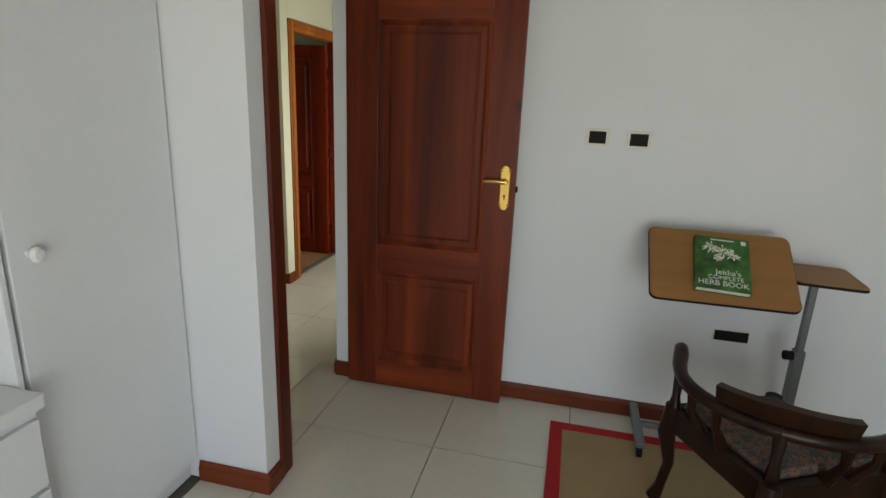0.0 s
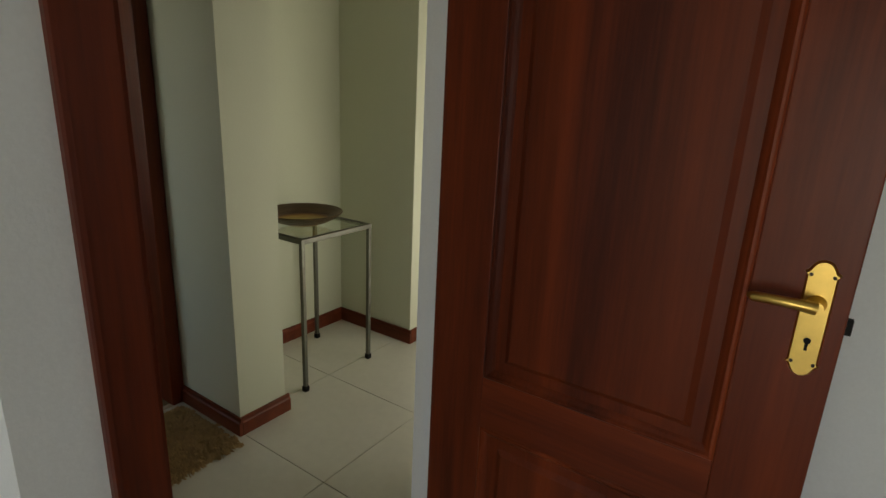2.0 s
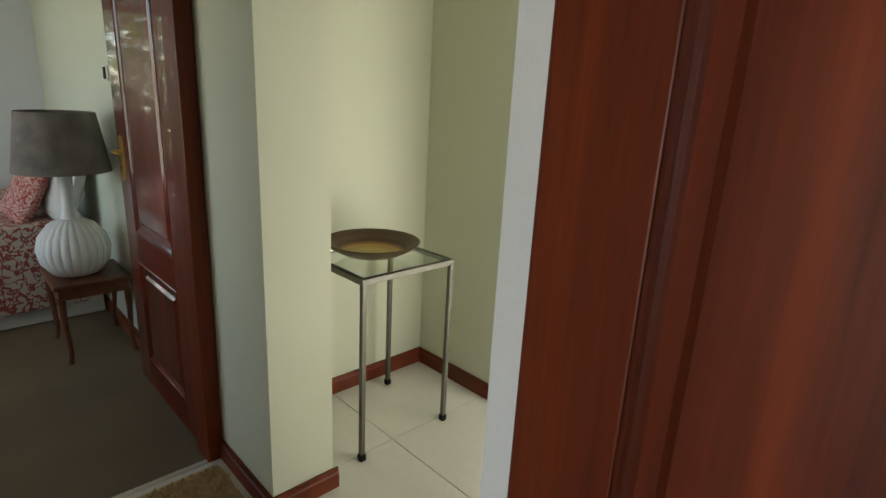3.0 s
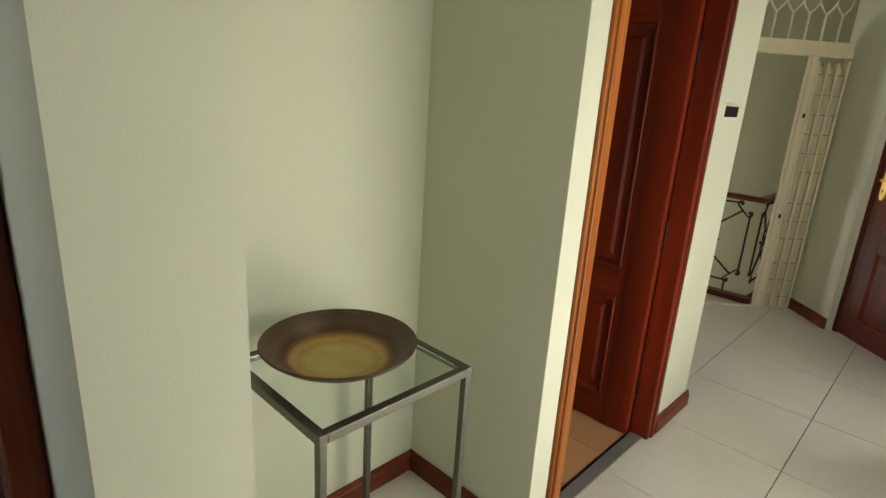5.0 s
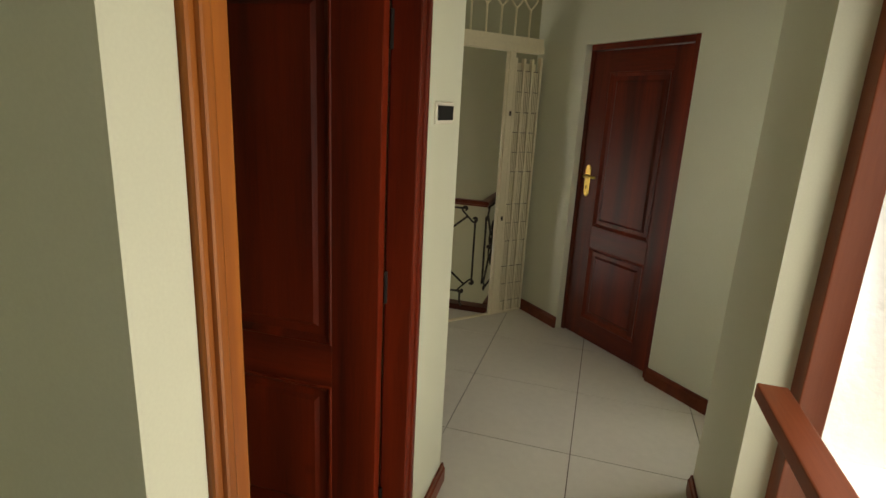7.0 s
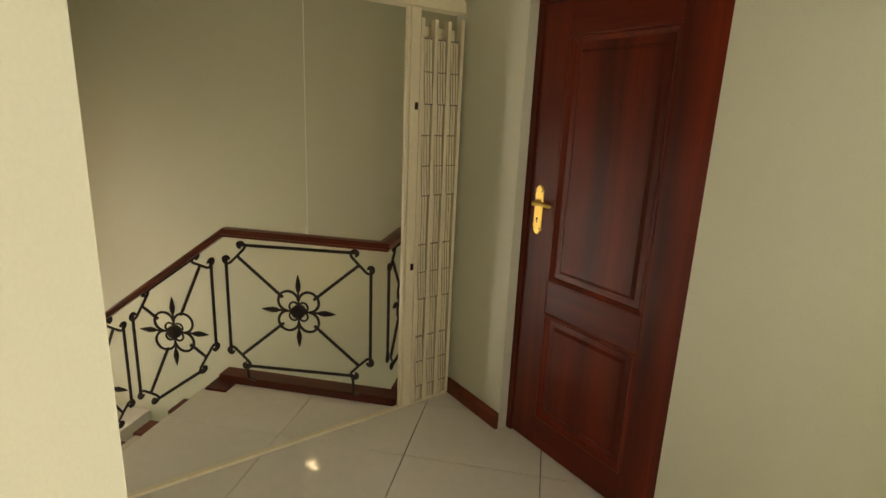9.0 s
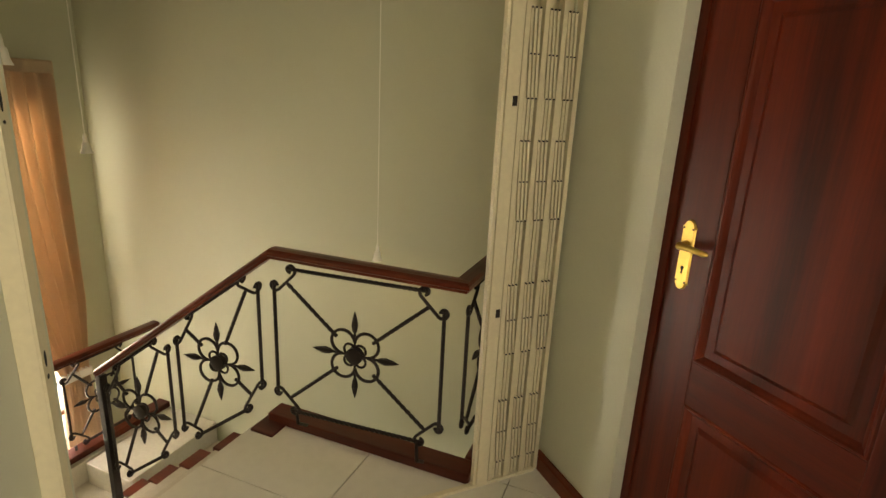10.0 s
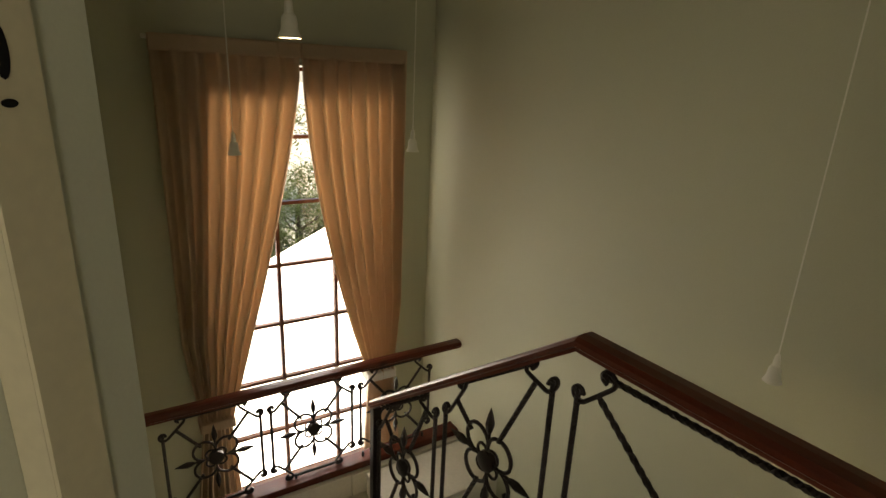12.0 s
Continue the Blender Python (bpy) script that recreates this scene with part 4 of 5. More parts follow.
# ---- corridor things ----
t = thing("side_table", Matrix(), "tall brushed steel side table with a glass top", "table")
TX0, TX1, TY0, TY1, TZ = -2.215, -1.768, 2.775, 3.262, 0.80
for x, y in ((TX0 + 0.011, TY0 + 0.011), (TX1 - 0.011, TY0 + 0.011), (TX0 + 0.011, TY1 - 0.011), (TX1 - 0.011, TY1 - 0.011)):
    leg = part("leg", bx(B(), x - 0.010, x + 0.010, y - 0.010, y + 0.010, 0.014, TZ - 0.024, 0.002), M_STEEL, t)
    part("foot_cap", bx(B(), x - 0.0135, x + 0.0135, y - 0.0135, y + 0.0135, 0.0, 0.03, 0.003), M_BLACK, leg, "black rubber foot")
for x0, x1, y0, y1 in ((TX0, TX1, TY0, TY0 + 0.024), (TX0, TX1, TY1 - 0.024, TY1), (TX0, TX0 + 0.024, TY0 + 0.024, TY1 - 0.024), (TX1 - 0.024, TX1, TY0 + 0.024, TY1 - 0.024)):
    part("top_bar", bx(B(), x0, x1, y0, y1, TZ - 0.024, TZ, 0.002), M_STEEL, t)
g = part("glass_top", bx(B(), TX0 + 0.0245, TX1 - 0.0245, TY0 + 0.0245, TY1 - 0.0245, TZ - 0.011, TZ - 0.003), M_TABLEGLASS, t, "clear glass top")
g.visible_shadow = False
bw = thing("bowl", pose(-2.003, 2.99, TZ + 0.001) @ Matrix.Diagonal((1.13, 1.13, 1.0, 1)), "wide bronze bowl with a golden inside on the table", "bowl")
part("shell", lathe(B(), [(0.0, 0.0), (0.055, 0.0), (0.065, 0.003), (0.115, 0.022), (0.158, 0.048), (0.178, 0.066), (0.1815, 0.071), (0.1805, 0.0735), (0.177, 0.0725), (0.157, 0.0545), (0.137, 0.0385), (0.122, 0.0285), (0.108, 0.0215), (0.09, 0.0165), (0.06, 0.0130), (0.03, 0.0120), (0.0, 0.0118)], 96), M_BOWL, bw, "dark ribbed bronze rim and golden inside", True)
part("rim", tube(B(), [(0.1795 * math.cos(a), 0.1795 * math.sin(a), 0.0725) for a in [2 * math.pi * i / 96 for i in range(96)]], 0.0026, 6, closed=True), M_BRONZE, bw, "dark bronze lip", True)

mt = thing("doormat", Matrix(), "shaggy straw doormat before the guest bedroom", "mat")
part("backing", bx(B(), -2.12, -1.66, 1.46, 2.31, 0.001, 0.008), M_COIR, mt)
rng = random.Random(9)
vs, fs = [], []
for i in range(5200):
    x, y = rng.uniform(-2.12, -1.65), rng.uniform(1.46, 2.315)
    a, l, h = rng.gauss(0.25, 0.35), rng.uniform(0.018, 0.035), rng.uniform(0.010, 0.022)
    dx, dy, wx, wy = l * math.cos(a), l * math.sin(a), -0.0016 * math.sin(a), 0.0016 * math.cos(a)
    k = len(vs)
    vs += [(x - wx, y - wy, 0.006), (x + wx, y + wy, 0.006), (x + dx * 0.5, y + dy * 0.5, 0.006 + h), (x + dx + wx, y + dy + wy, 0.009), (x + dx - wx, y + dy - wy, 0.009)]
    fs += [(k, k + 1, k + 2), (k + 2, k + 3, k + 4), (k, k + 2, k + 4), (k + 1, k + 3, k + 2)]
me = bpy.data.meshes.new("pile")
me.from_pydata(vs, [], fs)
me.materials.append(M_COIR)
ob = new("pile", me)
ob.parent = mt
tagged(ob, "loose straw pile", kind="stuff")

# tall window on the corridor with timber guard bars
wd = thing("window_2", Matrix(), "tall red timber window frame with two guard bars", "window", kind="structure")
part("window_frame", bx(B(), -0.606, -0.53, 4.72, 4.803, 0.0, 2.199, 0.004), M_REDWOOD, wd, "red varnished timber post")
part("window_frame", bx(B(), -0.598, -0.53, 2.952, 3.04, 0.0, 2.198, 0.006), M_REDWOOD, wd)
part("window_frame", bx(B(), -0.598, -0.53, 3.042, 4.718, 2.11, 2.198, 0.006), M_REDWOODY, wd)
part("guard_bar", bx(B(), -0.765, -0.69, 2.90, 4.58, 0.83, 0.872, 0.005), M_REDWOODY, wd, "red timber guard bar")
part("guard_bar", bx(B(), -0.765, -0.69, 2.90, 4.58, 0.44, 0.482, 0.005), M_REDWOODY, wd, "red timber guard bar")
# courtyard wall's height is made up, to block sun from the corridor opening
structure("wall_courtyard", bx(B(), 0.85, 1.0, 2.51, 9.0, -3.2, 5.6), M_EXT, "rough white rendered outside wall, made tall to keep sun out", "wall")
structure("wall_balcony_end", bx(B(), -0.29, 0.849, 5.80, 5.95, -0.2, 3.2), M_EXT, "rough white rendered wall at the balcony's end", "wall")
structure("courtyard_floor", bx(B(), -0.55, 0.85, 2.51, 7.2, -0.2, -0.013), M_STONE, "pale balcony floor outside the window", "floor")

# ---- guest bedroom things ----
wd = thing("window_3", Matrix(), "brown timber window in the guest bedroom", "window", kind="structure")
for y0, y1 in ((0.602, 0.66), (1.26, 1.31), (1.91, 1.968)):
    part("window_frame", bx(B(), -5.69, -5.63, y0, y1, 0.702, 2.098, 0.004), M_NIGHT, wd)
for y0, y1 in ((0.662, 1.258), (1.312, 1.908)):
    for z in (0.702, 2.048):
        part("window_frame", bx(B(), -5.69, -5.63, y0, y1, z, z + 0.05, 0.004), M_NIGHT, wd)
    pane = part("pane", bx(B(), -5.664, -5.658, y0, y1, 0.752, 2.048), M_GLASS, wd)
    pane.visible_shadow = False
part("window_sill", bx(B(), -5.625, -5.56, 0.58, 1.99, 0.66, 0.699, 0.006), M_NIGHT, wd, "brown timber sill")
ns = thing("nightstand", Matrix(), "small reddish wooden nightstand with curved legs", "table")
part("top", bx(B(), -3.80, -3.40, 2.02, 2.385, 0.42, 0.445, 0.008), M_NIGHT, ns)
part("apron", bx(B(), -3.78, -3.42, 2.04, 2.37, 0.36, 0.42, 0.004), M_NIGHT, ns)
for x in (-3.77, -3.43):
    for y in (2.05, 2.36):
        sx, sy = (1 if x > -3.6 else -1), (1 if y > 2.2 else -1)
        part("leg", tube(B(), [(x + sx * 0.035, y + sy * 0.0, 0.010), (x + sx * 0.02, y - sy * 0.01, 0.08), (x - sx * 0.004, y, 0.25), (x + sx * 0.004, y, 0.37)], 0.014, 8, taper=[0.9, 0.8, 1.1, 1.5]), M_NIGHT, ns, "slender curved leg", True)
tl = thing("table_lamp", pose(-3.60, 2.165, 0.446), "white fluted gourd table lamp with taupe shade", "lamp")
part("base", lathe(B(), [(0.07, 0.0), (0.11, 0.015), (0.155, 0.08), (0.165, 0.15), (0.15, 0.22), (0.10, 0.285), (0.05, 0.315)], 96, flute=0.06, flutes=24), M_CERAM, tl, "white fluted ceramic body", True)
part("neck", lathe(B(), [(0.052, 0.312), (0.036, 0.36), (0.030, 0.44), (0.034, 0.53), (0.046, 0.575), (0.02, 0.585)], 32), M_CERAM, tl, "slim white neck", True)
part("shade", lathe(B(), [(0.222, 0.565), (0.175, 0.868), (0.170, 0.868), (0.217, 0.565), (0.222, 0.565)], 48, caps=False), M_SHADE, tl, "tapered taupe suede shade", True)
bd = thing("bed", Matrix(), "bed with red coral-print bedspread, made up", "bed")
part("mattress", bx(B(), -5.55, -4.10, 0.40, 2.37, 0.25, 0.60, 0.05), M_LINEN, bd, "", True)
part("bedspread", bx(B(), -5.57, -4.07, 0.38, 2.30, 0.10, 0.635, 0.035), M_CORAL, bd, "white spread with red coral print", True)
part("bed_base", bx(B(), -5.5, -4.14, 0.45, 2.37, 0.0, 0.249), M_LINEN, bd)


def pillow(bm, w, h, t):
    n = 12
    top, bot = {}, {}
    for i in range(n + 1):
        for j in range(n + 1):
            u, v = 2 * i / n - 1, 2 * j / n - 1
            k = max(0.0, (1 - u ** 4) * (1 - v ** 4)) ** 0.5
            sq = 1 - 0.06 * (u * u * v * v)
            edge = i in (0, n) or j in (0, n)
            top[i, j] = bm.verts.new((u * w / 2 * sq, t / 2 * k, v * h / 2 * sq))
            bot[i, j] = top[i, j] if edge else bm.verts.new((u * w / 2 * sq, -t / 2 * k, v * h / 2 * sq))
    for i in range(n):
        for j in range(n):
            bm.faces.new((top[i, j], top[i + 1, j], top[i + 1, j + 1], top[i, j + 1]))
            bm.faces.new((bot[i, j], bot[i, j + 1], bot[i + 1, j + 1], bot[i + 1, j]))
    return bm


p = tagged(part("pillow", pillow(B(), 0.62, 0.46, 0.17), M_LINEN, None, "", True), "white linen pillow leaning on the wall", "pillow")
p.matrix_basis = pose(-4.36, 2.26, 0.825, -18, 0, 0)
p = tagged(part("cushion", pillow(B(), 0.40, 0.36, 0.13), M_CORALP, None, "", True), "red coral-patterned cushion on the bed", "cushion")
p.matrix_basis = pose(-4.36, 2.06, 0.775, -28, 0, 6)

# ---- security gate ----
gt = thing("security_gate", Matrix(), "cream enamelled folding security gate, pushed open", "gate", kind="structure")
part("track", slab(B(), G0, G1, 0.0, GL, -0.004, 0.018, 0.0005, 0.013), M_GATE, gt, "cream floor track")
part("gate_post", slab(B(), S0, S1, 1.236, 1.2465, -0.040, -0.001, 0.0, 2.02), M_GATE, gt, "cream steel lock strip on the jamb")
part("gate_post", slab(B(), S0, S1, 1.236, 1.300, -0.046, -0.0405, 0.0, 2.02), M_GATE, gt, "cream steel lock strip on the jamb")
for z, hh in ((1.469, 0.024), (1.535, 0.007), (1.425, 0.004), (0.909, 0.020), (0.865, 0.006)):
    bb = B()
    ring = [along(S0, S1, 1.262 + 0.008 * math.cos(a), -0.0464) + (z + hh * math.sin(a),) for a in [math.pi * k / 8 for k in range(16)]]
    deep = [along(S0, S1, 1.262 + 0.008 * math.cos(a), -0.0474) + (z + hh * math.sin(a),) for a in [math.pi * k / 8 for k in range(16)]]
    lo, hi = [bb.verts.new(p) for p in ring], [bb.verts.new(p) for p in deep]
    bb.faces.new(lo), bb.faces.new(hi[::-1])
    for k in range(16):
        bb.faces.new((lo[k], lo[k - 1], hi[k - 1], hi[k]))
    part("lock_slot", bb, M_BLACK, gt, "dark oval lock slot")
part("lintel", slab(B(), G0, G1, 0.0, GL, -0.022, 0.06, 1.925, 1.972), M_GATE, gt)
part("lintel", slab(B(), G0, G1, 0.0, GL, -0.012, 0.05, 1.974, 2.022), M_GATE, gt)
lead = GL - 0.280
part("lead_bar", slab(B(), G0, G1, lead, lead + 0.048, -0.008, 0.03, 0.012, 1.922), M_GATE, gt, "broad leading upright")
part("edge_trim", slab(B(), G0, G1, lead - 0.012, lead - 0.001, 0.0, 0.022, 0.012, 1.922), M_GATE, gt)
part("backing", slab(B(), G0, G1, lead + 0.05, GL + 0.004, 0.060, 0.066, 0.012, 1.86), M_GATE, gt, "stacked uprights behind")
part("end_upright", slab(B(), G0, G1, GL - 0.006, GL + 0.012, -0.004, 0.03, 0.012, 1.90), M_GATE, gt)
for k in range(3):
    s0 = lead + 0.056 + 0.073 * k
    up = part("upright", slab(B(), G0, G1, s0, s0 + 0.018, 0.0, 0.032, 0.012, 1.885), M_GATE, gt)
    for q in range(3):
        part("inner_upright", slab(B(), G0, G1, s0 + 0.024 + 0.015 * q, s0 + 0.035 + 0.015 * q, 0.008, 0.033, 0.012, 1.80), M_GATE, up)
    for z in (1.66, 1.24, 0.72, 0.24):
        for q in range(3):
            x0, y0 = along(G0, G1, s0 + 0.020 + 0.015 * q, 0.0)
            x1, y1 = along(G0, G1, s0 + 0.032 + 0.015 * q, 0.0)
            b = B()
            tube(b, [(x1, y1, z - 0.14), (x0, y0, z + 0.14)], 0.006, 4)
            part("strap", b, M_GATE, up)
            b = B()
            for zz, (xx, yy) in ((z - 0.14, (x1, y1)), (z, ((x0 + x1) / 2, (y0 + y1) / 2)), (z + 0.14, (x0, y0))):
                nx, ny = along(G0, G1, 0, -0.0095)
                tube(b, [(xx, yy, zz), (xx + nx - G0[0], yy + ny - G0[1], zz)], 0.003, 6)
            part("rivet", b, M_IRON, up, "dark rivets")
for z in (1.51, 0.756):
    part("lock", slab(B(), G0, G1, lead + 0.026, lead + 0.043, -0.0105, -0.008, z - 0.016, z + 0.016), M_IRON, gt, "dark lock plate")
n = 13
step = GL / n
for k in range(1, n):
    s = step * k
    x, y = along(G0, G1, s, 0.015)
    b = B()
    tube(b, [(x, y, 2.022), (x, y, 2.20)], 0.007, 6)
    part("transom_bar", b, M_GATE, gt)
    for s1 in (s - step / 2, s + step / 2):
        b = B()
        pts = []
        for i in range(7):
            f = i / 6
            xx, yy = along(G0, G1, s + (s1 - s) * math.sin(f * math.pi / 2), 0.015)
            pts.append((xx, yy, 2.20 + 0.09 * f))
        xx, yy = along(G0, G1, s1, 0.015)
        pts.append((xx, yy, 2.45))
        tube(b, pts, 0.006, 6)
        part("transom_arch", b, M_GATE, gt)

# ---- balustrades ----
TW = 150.0


def rail_panel(parent, o, d, length, z0, z1, slope=0.0):
    """Twisted bars, corner scrolls and a rosette, between two pairs of uprights; o is the panel's start on plan, d the way along."""
    o, d = Vector((o[0], o[1])), Vector(d).normalized()

    def at(u, v, tilt=True):
        q = o + d * u
        return (q.x, q.y, v + (slope * u if tilt else 0))

    def line(a, c, n=10):
        p, q = Vector(at(*a)), Vector(at(*c))
        return [p.lerp(q, i / n) for i in range(n + 1)]

    k = 0.064
    for u in (0.0, length):
        part("upright", tube(B(), line((u, z0 + k), (u, z1 - k), 84), 0.0085, 4, TW), M_IRON, parent, "twisted iron upright")
    for v in (z0, z1):
        part("rail_bar", tube(B(), line((k, v), (length - k, v), 84), 0.0085, 4, TW), M_IRON, parent, "twisted iron bar")
    cu, cv_ = length / 2, (z0 + z1) / 2
    c = 0.077
    for su, sv in ((0, 0), (0, 1), (1, 0), (1, 1)):
        u0, v0 = (length if su else 0.0), (z1 if sv else z0)
        du, dv = (-1 if su else 1), (-1 if sv else 1)
        curl = []
        for i in range(17):
            a, rr = math.pi * (0.25 - 1.75 * (1 - i / 16)), 0.009 + 0.016 * i / 16
            curl.append((c + rr * math.cos(a), 0.004 + rr * math.sin(a)))
        whole_curve = curl + [(0.0595, 0.0575), (0.0575, 0.0595)] + [(q, p) for p, q in curl[::-1]]
        curve = [(u0 + du * p, v0 + dv * q) for p, q in whole_curve]
        part("scroll", tube(B(), [at(*p) for p in curve], 0.0068, 6, taper=[1.35, 1.15] + [1.0] * (len(curve) - 4) + [1.15, 1.35]), M_IRON, parent, "scrolled iron bracket", True)
        c3, e3 = Vector(at(cu, cv_)), Vector(at(u0 + du * 0.0585, v0 + dv * 0.0585))
        way = (e3 - c3).normalized()
        part("diagonal_bar", tube(B(), [(c3 + way * 0.105).lerp(e3, i / 40) for i in range(41)], 0.0085, 4, TW), M_IRON, parent)
    cz = cv_ + slope * cu
    q = o + d * cu

    def flat(u, v):
        return (q.x + d.x * u, q.y + d.y * u, cz + v)

    b = B()
    for su, sv in ((1, 1), (-1, 1), (-1, -1), (1, -1)):
        base = math.atan2(sv, su)
        arc = [(0.052 * su + 0.052 * math.cos(base - 2.25 + 4.5 * i / 14), 0.052 * sv + 0.052 * math.sin(base - 2.25 + 4.5 * i / 14)) for i in range(15)]
        tube(b, [flat(*p) for p in arc], 0.0068, 6)
        arc = [(0.024 * su + 0.024 * math.cos(base - 2.2 + 4.4 * i / 8), 0.024 * sv + 0.024 * math.sin(base - 2.2 + 4.4 * i / 8)) for i in range(9)]
        tube(b, [flat(*p) for p in arc], 0.0055, 5)
    ros = part("rosette", b, M_IRON, parent, "quatrefoil iron rosette", True)
    nrm = Vector((-d.y, d.x))
    b = B()
    tube(b, [(q.x + nrm.x * s, q.y + nrm.y * s, cz) for s in (-0.018, -0.012, 0.012, 0.018)], 0.036, 14, taper=[0.6, 1, 1, 0.6])
    part("boss", b, M_IRON, ros, "round iron boss", True)
    for u, v in ((1, 0), (-1, 0), (0, 1), (0, -1)):
        part("spear_leaf", tube(B(), [flat(u * s, v * s) for s in (0.03, 0.098, 0.112, 0.135, 0.165, 0.192)], 0.015, 6, taper=[0.36, 0.36, 0.75, 1.0, 0.6, 0.06]), M_IRON, ros, "pointed iron leaf")


def handrail(pts, mat, parent, wide=0.036, deep=0.021):
    """A moulded handrail along a line of points; the points lie on its top."""
    prof = [(-wide * 0.72, -2 * deep), (wide * 0.72, -2 * deep), (wide * 0.8, -1.45 * deep), (wide, -1.2 * deep), (wide, -0.55 * deep), (wide * 0.72, -0.1 * deep), (0, 0), (-wide * 0.72, -0.1 * deep), (-wide, -0.55 * deep), (-wide, -1.2 * deep), (-wide * 0.8, -1.45 * deep)]
    pts = [Vector(p) for p in pts]
    b = B()
    rings = []
    for i, p in enumerate(pts):
        a, c = pts[max(i - 1, 0)], pts[min(i + 1, len(pts) - 1)]
        d1 = (p - a).normalized() if i else (c - p).normalized()
        d2 = (c - p).normalized() if i < len(pts) - 1 else d1
        h1, h2 = Vector((d1.x, d1.y)).normalized(), Vector((d2.x, d2.y)).normalized()
        hd = (h1 + h2).normalized()
        side = Vector((hd.y, -hd.x, 0)) / max(0.5, hd.dot(h1))
        rings.append([b.verts.new(p + side * u + Vector((0, 0, v))) for u, v in prof])
    m = len(prof)
    for r0, r1 in zip(rings, rings[1:]):
        for k in range(m):
            b.faces.new((r0[k], r0[(k + 1) % m], r1[(k + 1) % m], r1[k]))
    b.faces.new(rings[0][::-1]), b.faces.new(rings[-1])
    return part("handrail", b, mat, parent, "moulded dark red wooden handrail")


RY, SL = 6.915, 0.73
bl = thing("stair_railing", Matrix(), "black wrought-iron stair railing with dark wooden handrail", "railing", kind="structure")
RD = (-1.0, -0.075)
handrail([(-2.015, YW - 0.005, 0.885), (-2.015, RY, 0.885), (-2.806, RY - 0.066, 0.904), (-3.835, RY - 0.138, 0.150)], M_RAILW, bl)
rail_panel(bl, (-2.078, RY - 0.005), RD, 0.732, 0.175, 0.820)
rail_panel(bl, (-2.888, RY - 0.066), RD, 0.452, 0.185, 0.800, -SL)
rail_panel(bl, (-3.398, RY - 0.104), RD, 0.410, -0.200, 0.415, -SL)
rail_panel(bl, (-2.015, 7.00), (0, 1), 0.55, 0.165, 0.815)
part("newel_post", bx(B(), -3.862, -3.824, RY - 0.152, RY - 0.114, -R * 4, 0.105, 0.004), M_IRON, bl, "square black iron newel post")
part("base_board", bx(B(), -2.96, -1.955, 6.955, 7.055, 0.0, 0.045, 0.006), M_RAILW, bl, "dark wooden base board")
part("base_board", bx(B(), -2.01, -1.955, 7.057, YW - 0.004, 0.0, 0.05, 0.006), M_RAILWY, bl)
for x in (-2.16, -2.74):
    part("rail_foot", tube(B(), [(x, RY + 0.045, 0.04), (x, RY - 0.02, 0.09), (x, RY - 0.03, 0.17)], 0.008, 6), M_IRON, bl)
structure("landing_side", bx(B(), -2.0, -1.735, 7.06, YW - 0.002, -0.25, -0.001), M_STONE, "pale edge of the upper landing", "floor")

LX = -4.50
ll = thing("landing_railing", Matrix(), "black wrought-iron railing with red wooden rail before the window", "railing", kind="structure")
handrail([(LX, 5.845, -0.075), (LX, YW - 0.01, -0.075)], M_RAILWY, ll)
for k in range(3):
    rail_panel(ll, (LX, 6.205 + 0.503 * k - 0.225), (0, 1), 0.45, -0.675, -0.135)
part("base_board", bx(B(), LX - 0.05, LX + 0.05, 5.845, YW - 0.006, LZ + 0.152, LZ + 0.195, 0.006), M_RAILWY, ll, "red wooden base board")
for k in range(4):
    part("rail_foot", tube(B(), [(LX, 6.2 + 0.4 * k, LZ + 0.19), (LX, 6.2 + 0.4 * k, -0.665)], 0.008, 6), M_IRON, ll)
structure("landing_kerb", bx(B(), -4.60, -4.425, 5.845, 6.898, LZ + 0.002, LZ + 0.15, 0.004), M_STONE, "low stone kerb below the lower railing", "floor")

# ---- tall stair window ----
wd = thing("window_1", Matrix(), "tall stair window with slim brown glazing bars", "window", kind="structure")
FX = -5.06
for y in (WY0 + 0.02, 6.70, 7.05, WY1 - 0.02):
    wide = 0.02 if y in (WY0 + 0.02, WY1 - 0.02) else 0.011
    part("mullion", bx(B(), FX - 0.02, FX + 0.02, y - wide, y + wide, WZ0, WZ1, 0.002), M_NIGHT, wd)
BARS = [WZ0 + 0.02, -1.125, -0.752, -0.378, -0.005, 0.370, 0.745, 1.118, WZ1 - 0.02]
YS = [WY0 + 0.04, 6.689, 6.711, 7.039, 7.061, WY1 - 0.04]
for z in BARS:
    for a, c in ((0, 1), (2, 3), (4, 5)):
        part("glazing_bar", bx(B(), FX - 0.018, FX + 0.018, YS[a], YS[c], z - 0.010, z + 0.010, 0.002), M_NIGHT, wd)
for z, z1 in zip(BARS, BARS[1:]):
    for a, c in ((0, 1), (2, 3), (4, 5)):
        pane = part("pane", bx(B(), FX - 0.003, FX + 0.002, YS[a], YS[c], z + 0.010, z1 - 0.010), M_GLASS, wd)
        pane.visible_shadow = False
part("window_sill", bx(B(), XW - 0.1, XW + 0.03, WY0 - 0.02, WY1 + 0.02, WZ0 - 0.03, WZ0 - 0.002, 0.004), M_STONE, wd)


